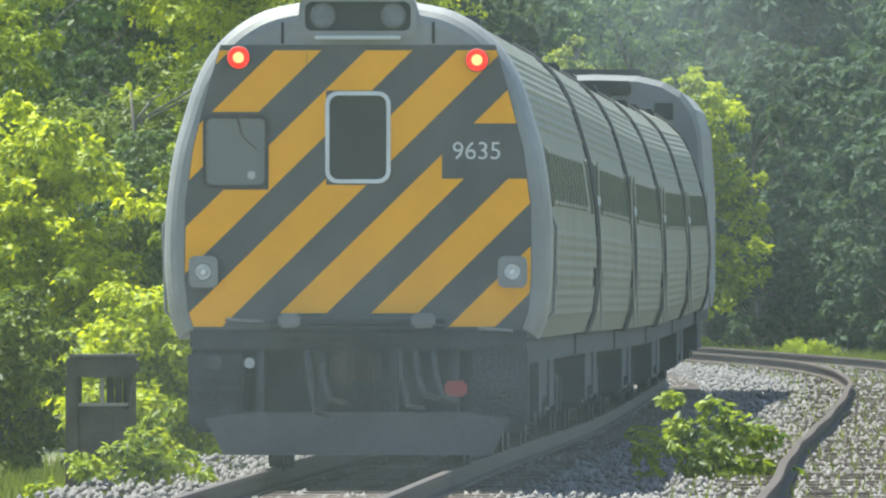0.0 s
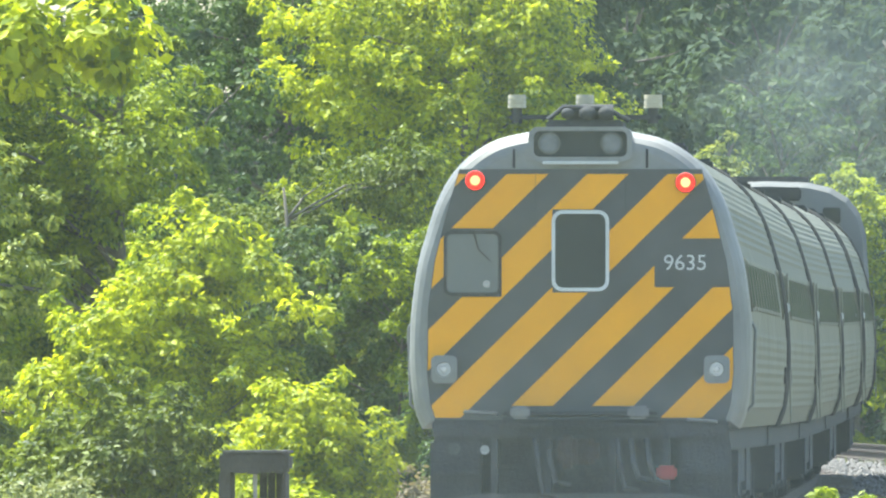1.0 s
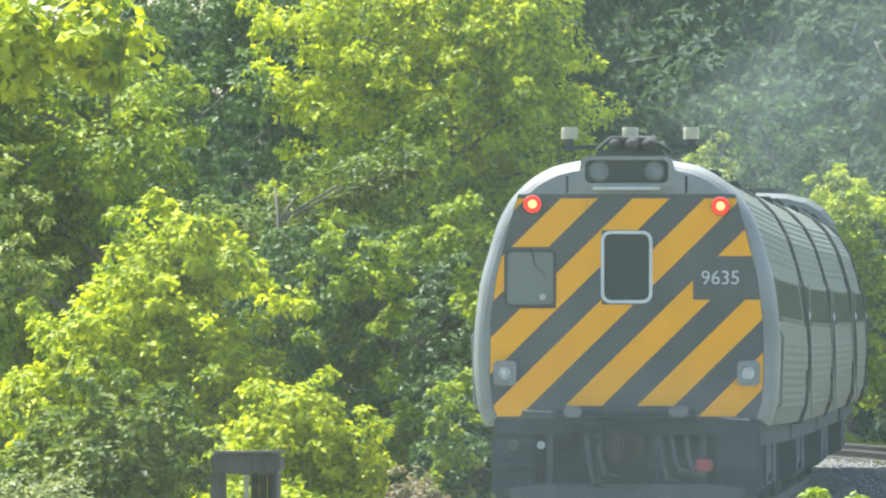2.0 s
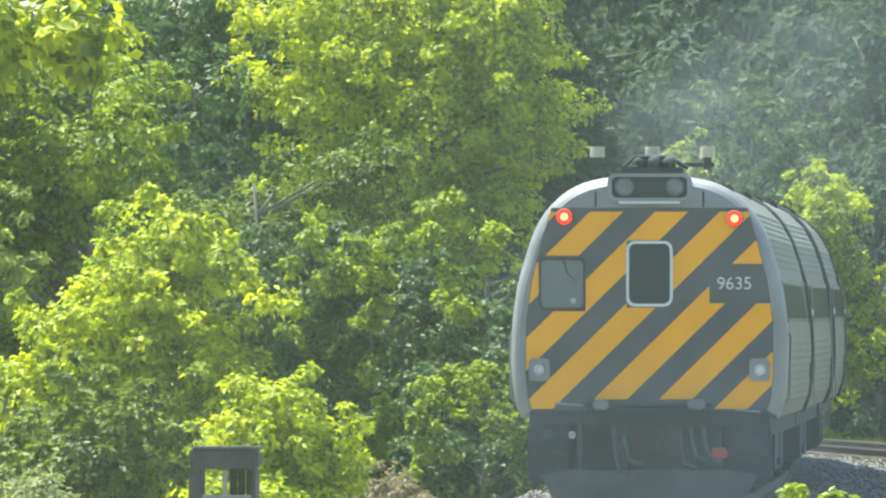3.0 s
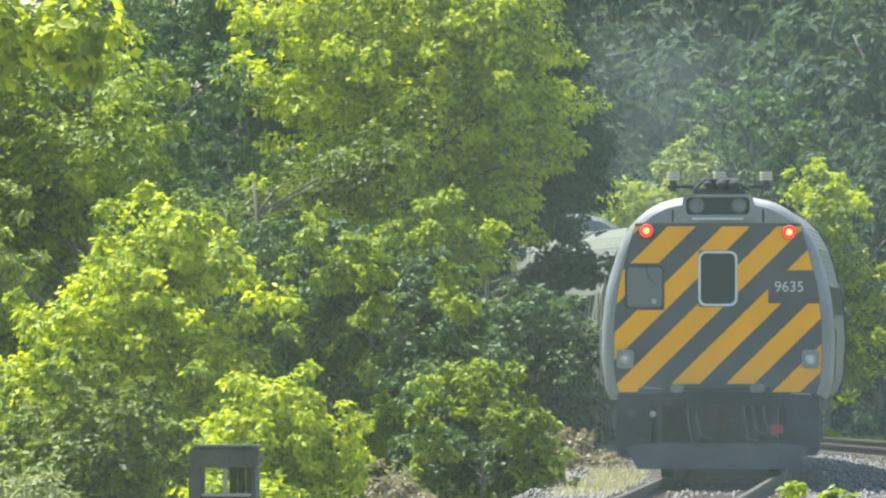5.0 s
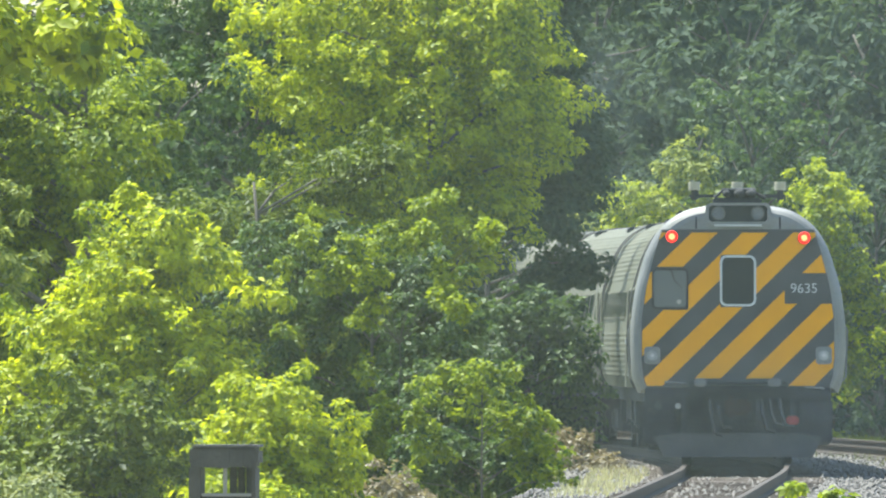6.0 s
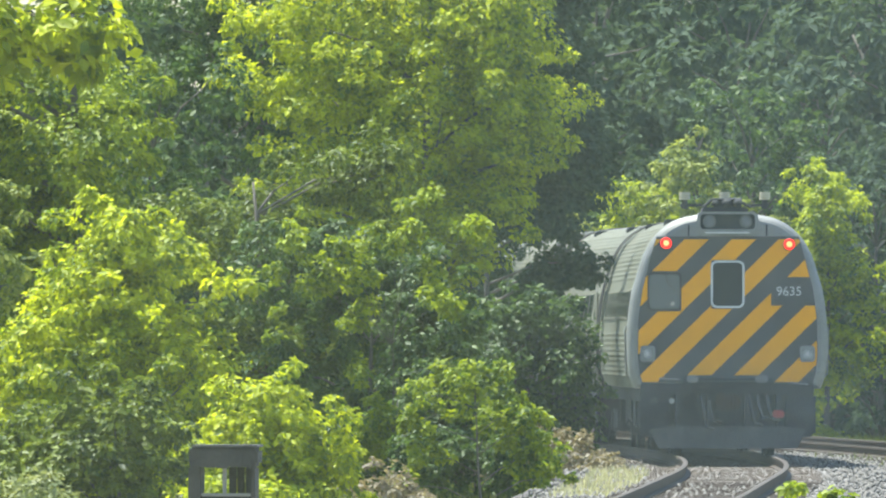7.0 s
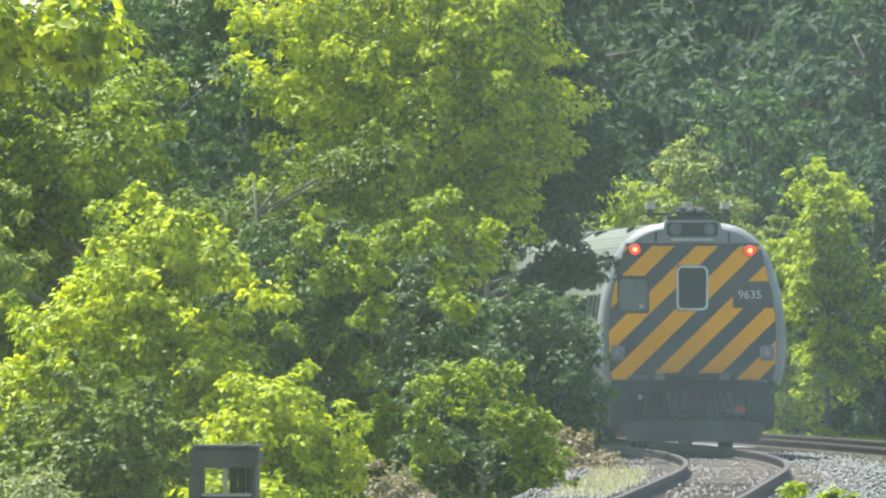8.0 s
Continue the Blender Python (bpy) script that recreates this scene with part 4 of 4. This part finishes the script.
def put(kind, x, y, turn, size):
    """Stand one tree of a kind; the first of its kind is the model itself."""
    if used[kind]:
        m = pose(x, y, -0.6 + line_z(y), 0, 0, turn) @ Matrix.Scale(size, 4)
        return copy_thing(KINDS[kind], m)
    used[kind] = True
    return seat(KINDS[kind], x, y, turn, size)


rng = random.Random(23)
for s, off, kind, size in (
        (455, 9.5, 4, 0.6), (470, 9.0, 4, 0.6), (484, 9.5, 4, 0.6), (496, 8.8, 4, 0.6), (505, 8.6, 4, 0.8), (512, 8.6, 3, 0.8), (518, 8.4, 3, 1.05), (530, 8.6, 3, 1.1), (546, 8.8, 3, 1.0),
        (462, 12.5, 2, 0.7), (478, 12, 2, 0.75), (492, 12.5, 2, 0.75), (508, 11, 2, 0.62), (524, 9.2, 0, 0.74), (535, 9.0, 0, 0.68), (546, 8.8, 0, 0.76), (556, 8.8, 0, 0.7), (524, 13, 2, 0.7), (541, 12.5, 0, 0.8), (566, 9.2, 0, 0.7), (577, 9.6, 0, 0.75), (560, 16, 2, 0.85), (575, 15.5, 2, 0.9),
        (592, 13.5, 2, 1.0), (612, 13, 2, 1.1), (470, 17, 2, 0.9), (492, 17, 2, 1.0), (514, 18, 2, 1.0), (532, 19, 2, 1.05), (560, 24, 2, 1.15), (440, 15, 2, 0.8),
        (420, 17, 2, 0.75), (400, 18, 2, 0.75), (635, 12.5, 2, 1.2), (660, 12, 2, 1.2), (590, 19, 2, 1.2), (625, 20, 2, 1.3), (665, 20, 2, 1.3), (700, 14, 2, 1.3), (548, 19, 2, 1.05), (566, 20, 2, 1.05), (582, 19, 2, 1.1), (602, 16, 2, 1.25), (530, 20, 2, 1.2), (505, 21, 2, 1.15), (480, 21, 2, 1.1), (555, 22, 2, 1.3), (580, 23, 2, 1.35), (615, 24, 2, 1.4), (650, 25, 2, 1.4), (690, 22, 2, 1.4), (640, 16, 2, 1.3), (450, 19, 2, 1.0), (536, 11.5, 1, 0.7), (550, 11.5, 1, 0.74), (521, 13.5, 2, 0.7), (504, 14, 2, 0.68), (640, 27, 2, 1.5), (605, 21.5, 2, 1.5), (628, 25, 2, 1.6), (585, 27, 2, 1.5), (563, 11.8, 1, 0.72), (520, 24, 2, 1.3), (600, 28, 2, 1.5), (540, 27, 2, 1.4), (495, 26, 2, 1.3), (670, 30, 2, 1.6), (618, 22, 2, 1.7), (575, 25, 2, 1.6)):
    p = beside(s, off + rng.uniform(-0.5, 0.5))
    put(kind, p.x, p.y, rng.uniform(0, 360), size * rng.uniform(0.94, 1.06))
# slender sunlit trees at the edge of the outer woods
for seed, x, y, half, top, count in ((71, 8.05, 497, 0.6, 6.1, 17000), (72, 4.35, 534, 0.8, 6.2, 17000), (73, 7.3, 515, 0.6, 4.2, 13000)):
    seat(plant("tree", "slender sunlit tree in hazy yellow-green leaf", "tree", seed, spread_lobes(seed, 16, (-half, half), (-0.7, 0.7), (0.7, top), (0.4, 0.62)),
               count, 0.13, LEAF_BRIGHT, 0.07, top, OUTER, 0.36, 0.35, 60), x, y)
# woods of the left bank further back
for s, off, kind, size in ((352, -11, 0, 0.9), (380, -9, 1, 0.85), (405, -10.5, 2, 0.8), (330, -10, 1, 0.8), (310, -9.5, 0, 0.8), (455, -6.5, 2, 0.8), (466, -5.6, 2, 1.05), (446, -4.6, 2, 1.0), (475, -7.5, 2, 0.9), (500, -7, 2, 0.9),
                           # The trees at 236 and 210 are added to shade the train's left.
                           (285, -9, 0, 0.75), (236, -8.4, 0, 0.8), (210, -8.0, 1, 0.7), (440, -9, 2, 0.85), (520, -8, 2, 0.8), (545, -8, 2, 0.85), (566, -8.5, 2, 0.9), (590, -9, 2, 1.0), (612, -8, 2, 1.0), (500, -12, 2, 0.9),
                           (532, -13, 2, 1.0), (560, -14, 2, 1.0), (600, -15, 2, 1.1), (640, -6, 2, 1.1), (660, -1, 2, 1.2), (672, 5, 2, 1.2)):
    p = beside(s, off)
    put(kind, p.x, p.y, rng.uniform(0, 360), size)

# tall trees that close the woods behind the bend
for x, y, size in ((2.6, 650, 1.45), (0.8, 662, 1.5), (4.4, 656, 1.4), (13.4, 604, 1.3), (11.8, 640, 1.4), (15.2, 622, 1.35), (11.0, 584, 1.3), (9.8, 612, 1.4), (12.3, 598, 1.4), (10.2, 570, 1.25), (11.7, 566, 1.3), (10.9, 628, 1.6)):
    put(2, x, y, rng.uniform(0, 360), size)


def grass_patch(name, label, seed, count, s, off, height, mat):
    """Blades of grass scattered beside the line: one piece of stuff."""
    g = np.random.default_rng(seed)
    ss, oo = g.uniform(*s, count), g.uniform(*off, count)
    slope = np.vectorize(line_slope)(ss)
    x = np.vectorize(line_x)(ss) + oo
    root = np.stack([x, ss - oo * slope, -0.64 - 0.13 * np.exp(-((ss - 278) / 55) ** 2) + np.where(np.abs(oo - 2) < 4.2, 0.38, 0.0)], 1)
    lean = np.concatenate([g.normal(0, 0.3, (count, 2)), np.ones((count, 1))], 1)
    tip = root + unit(lean) * (height * g.uniform(0.5, 1.3, (count, 1)))
    a = g.uniform(0, math.tau, count)
    wide = np.stack([np.cos(a), np.sin(a), np.zeros(count)], 1) * 0.018
    verts = np.stack([root - wide, root + wide, tip], 1).reshape(-1, 3)
    return tagged(new(name, mesh_from_arrays(name, verts, np.arange(count * 3).reshape(-1, 3), mat)), label, "grass", kind="stuff")


grass_patch("grass", "sunlit weeds and grass beyond the tracks", 51, 40000, (380, 560), (6.6, 11), 0.45, GRASS)
grass_patch("bank_grass", "rough grass along the foot of the left bank", 52, 22000, (190, 440), (-5.2, -3.0), 0.35, GRASS)
grass_patch("dry_litter", "short dry grass between the rails of the siding", 55, 14000, (180, 420), (3.7, 7.2), 0.09, STRAW)
grass_patch("pale_weeds", "pale flowering weeds at the ends of the ties", 54, 2600, (318, 372), (-2.6, -1.35), 0.16, FLOWER)
grass_patch("weeds", "thin weeds in the ballast beside the siding", 53, 5000, (180, 420), (2.6, 7.0), 0.16, GRASS)

# ---- the old trackside cabinet ----


def trackside_cabinet():
    thing = tagged(new("trackside_cabinet"), "dark weathered wooden trackside cabinet with an open front", "cabinet")
    roof = part("roof", box(bmesh.new(), -0.33, 0.34, -0.05, 0.55, 1.225, 1.385, 0.03), OLD_WOOD, thing)
    for k in range(5):
        part("fascia_board", box(bmesh.new(), -0.32 + 0.13 * k, -0.196 + 0.13 * k, -0.066, -0.051, 1.222 - 0.006 * (k % 3), 1.372, 0.004), OLD_WOOD, roof)
    part("roof_cap", box(bmesh.new(), -0.30, 0.35, -0.075, 0.57, 1.386, 1.408, 0.008), GREY_WOOD, roof, "grey weathered cap board")
    part("side_panel", box(bmesh.new(), -0.34, -0.22, 0.0, 0.5, 0.0, 1.222, 0.012), OLD_WOOD, thing)
    part("side_panel", box(bmesh.new(), 0.27, 0.31, 0.0, 0.5, 0.35, 1.222, 0.012), OLD_WOOD, thing)
    for k in range(3):
        part("back_board", box(bmesh.new(), 0.035 + 0.079 * k, 0.109 + 0.079 * k, 0.30 + 0.006 * k, 0.33 + 0.006 * k, 1.0, 1.22, 0.006), OLD_WOOD, thing)
    part("shelf", box(bmesh.new(), -0.22, 0.30, 0.02, 0.48, 0.975, 0.999, 0.008), PALE_WOOD, thing, "pale grey shelf edge")
    part("post", box(bmesh.new(), -0.005, 0.032, 0.02, 0.07, 1.0, 1.222, 0.006), PALE_WOOD, thing, "pale grey post")
    part("lower_box", box(bmesh.new(), -0.22, 0.268, 0.04, 0.46, 0.56, 0.974, 0.02), OLD_WOOD, thing)
    part("foot_block", box(bmesh.new(), 0.15, 0.26, 0.1, 0.4, -0.02, 0.559, 0.015), OLD_WOOD, thing)
    return thing


trackside_cabinet().matrix_basis = pose(-1.98, 214, -0.63 + line_z(214), 0, 0, -4) @ Matrix.Diagonal((0.93, 1, 1.08, 1))

# ---- ties and loose stones ----
tie_mesh = mesh_of("tie", box(bmesh.new(), -1.3, 1.3, -0.11, 0.11, -0.36, -0.172, 0.012), TIE)
for k in range(300):
    s = 172 + 0.56 * k
    part("tie", tie_mesh, TIE, main_track, at=Matrix.Translation(beside(s, rng.uniform(-0.04, 0.04), rng.uniform(-0.012, 0.004))) @
         Matrix.Rotation(-math.atan(line_slope(s)) + rng.uniform(-0.015, 0.015), 4, "Z"))
bm = bmesh.new()
for k in range(420):
    s = 340 + 0.56 * k
    box(bm, -1.3, 1.3, -0.11, 0.11, -0.36, -0.172, 0, Matrix.Translation(beside(s, 0)) @ Matrix.Rotation(-math.atan(line_slope(s)), 4, "Z"))
tagged(part("further_ties", bm, TIE, main_track), kind="stuff")
bm = bmesh.new()
for k in range(300):
    s = 180 + 0.9 * k
    box(bm, -1.25, 1.25, -0.11, 0.11, -0.36, -0.178 + rng.uniform(-0.02, 0.01), 0, Matrix.Translation(beside(s, 4.2 + rng.uniform(-0.08, 0.08))) @
        Matrix.Rotation(-math.atan(line_slope(s)) + rng.uniform(-0.05, 0.05), 4, "Z"))
tagged(part("siding_ties", bm, TIE, siding_track), kind="stuff")


def loose_stones(count, seed):
    g = np.random.default_rng(seed)
    ss, oo = g.uniform(175, 430, count), g.uniform(-2.6, 6.0, count)
    slope = np.vectorize(line_slope)(ss)
    x = np.vectorize(line_x)(ss) + oo
    c = np.stack([x, ss - oo * slope, -0.205 - 0.13 * np.exp(-((ss - 278) / 55) ** 2)], 1)
    ball = np.array([(1, 0, 0), (-1, 0, 0), (0, 1, 0), (0, -1, 0), (0, 0, 1), (0, 0, -0.6)])
    faces = np.array([(0, 2, 4), (2, 1, 4), (1, 3, 4), (3, 0, 4), (2, 0, 5), (1, 2, 5), (3, 1, 5), (0, 3, 5)])
    verts = c[:, None] + ball[None] * g.uniform(0.6, 1.4, (count, 6, 1)) * g.uniform(0.02, 0.05, (count, 1, 1)) + g.normal(0, 0.008, (count, 6, 3))
    tris = (faces[None] + (np.arange(count) * 6)[:, None, None]).reshape(-1, 3)
    return tagged(new("ballast_stones", mesh_from_arrays("ballast_stones", verts.reshape(-1, 3), tris, STONE)), "loose crushed stones on the trackbed", "ballast", kind="stuff")


loose_stones(24000, 61)

# ---- what moves ----
SPEED, START = 26.06, 195.0


def car_pose(s, wheelbase):
    """A car whose rear end is s metres down the line, riding on its two bogies."""
    a, b = beside(s + 4.5, 0), beside(s + 4.5 + wheelbase, 0)
    way = (b - a).normalized()
    turn = math.degrees(math.atan2(-way.x, way.y))
    tilt = math.degrees(math.asin(way.z))
    p = a - way * 4.5
    return pose(p.x, p.y, p.z, tilt, 0, turn)


def motions():
    times = [0.5 * k for k in range(17)]
    train = [(cab, 0.0, 16.9)] + [(c, LENGTH * (k + 1) + 0.12 * (k + 1), 16.9) for k, c in enumerate(coaches)]
    end = LENGTH * 5 + 0.7
    for thing, ahead, base in train + [(loco, end, 12.8)]:
        walk(thing, [(t, car_pose(START + SPEED * t + ahead, base)) for t in times])
    # the wind leans the bushes and young trees to and fro
    wind = [(0, -0.8), (0.5, 0.2), (1, 2), (1.5, 2), (2, -1), (2.8, 0.5), (3.5, 2), (4, 0.5), (4.5, -0.5), (5.2, 1), (5.8, -1), (6.5, -5), (7, -8), (7.5, -2.5), (8, -0.5)]
    for thing, x, y, turn, sway in SWAYING:
        walk(thing, [(t, pose(x, y, -0.6 + line_z(y), 0, lean * sway, turn)) for t, lean in wind])
    walk(dust, [(t, car_pose(START + SPEED * t, 16.9)) for t in times])
    walk(plume, [(t, car_pose(START + SPEED * t + end + 14, 12.8)) for t in times])


motions()
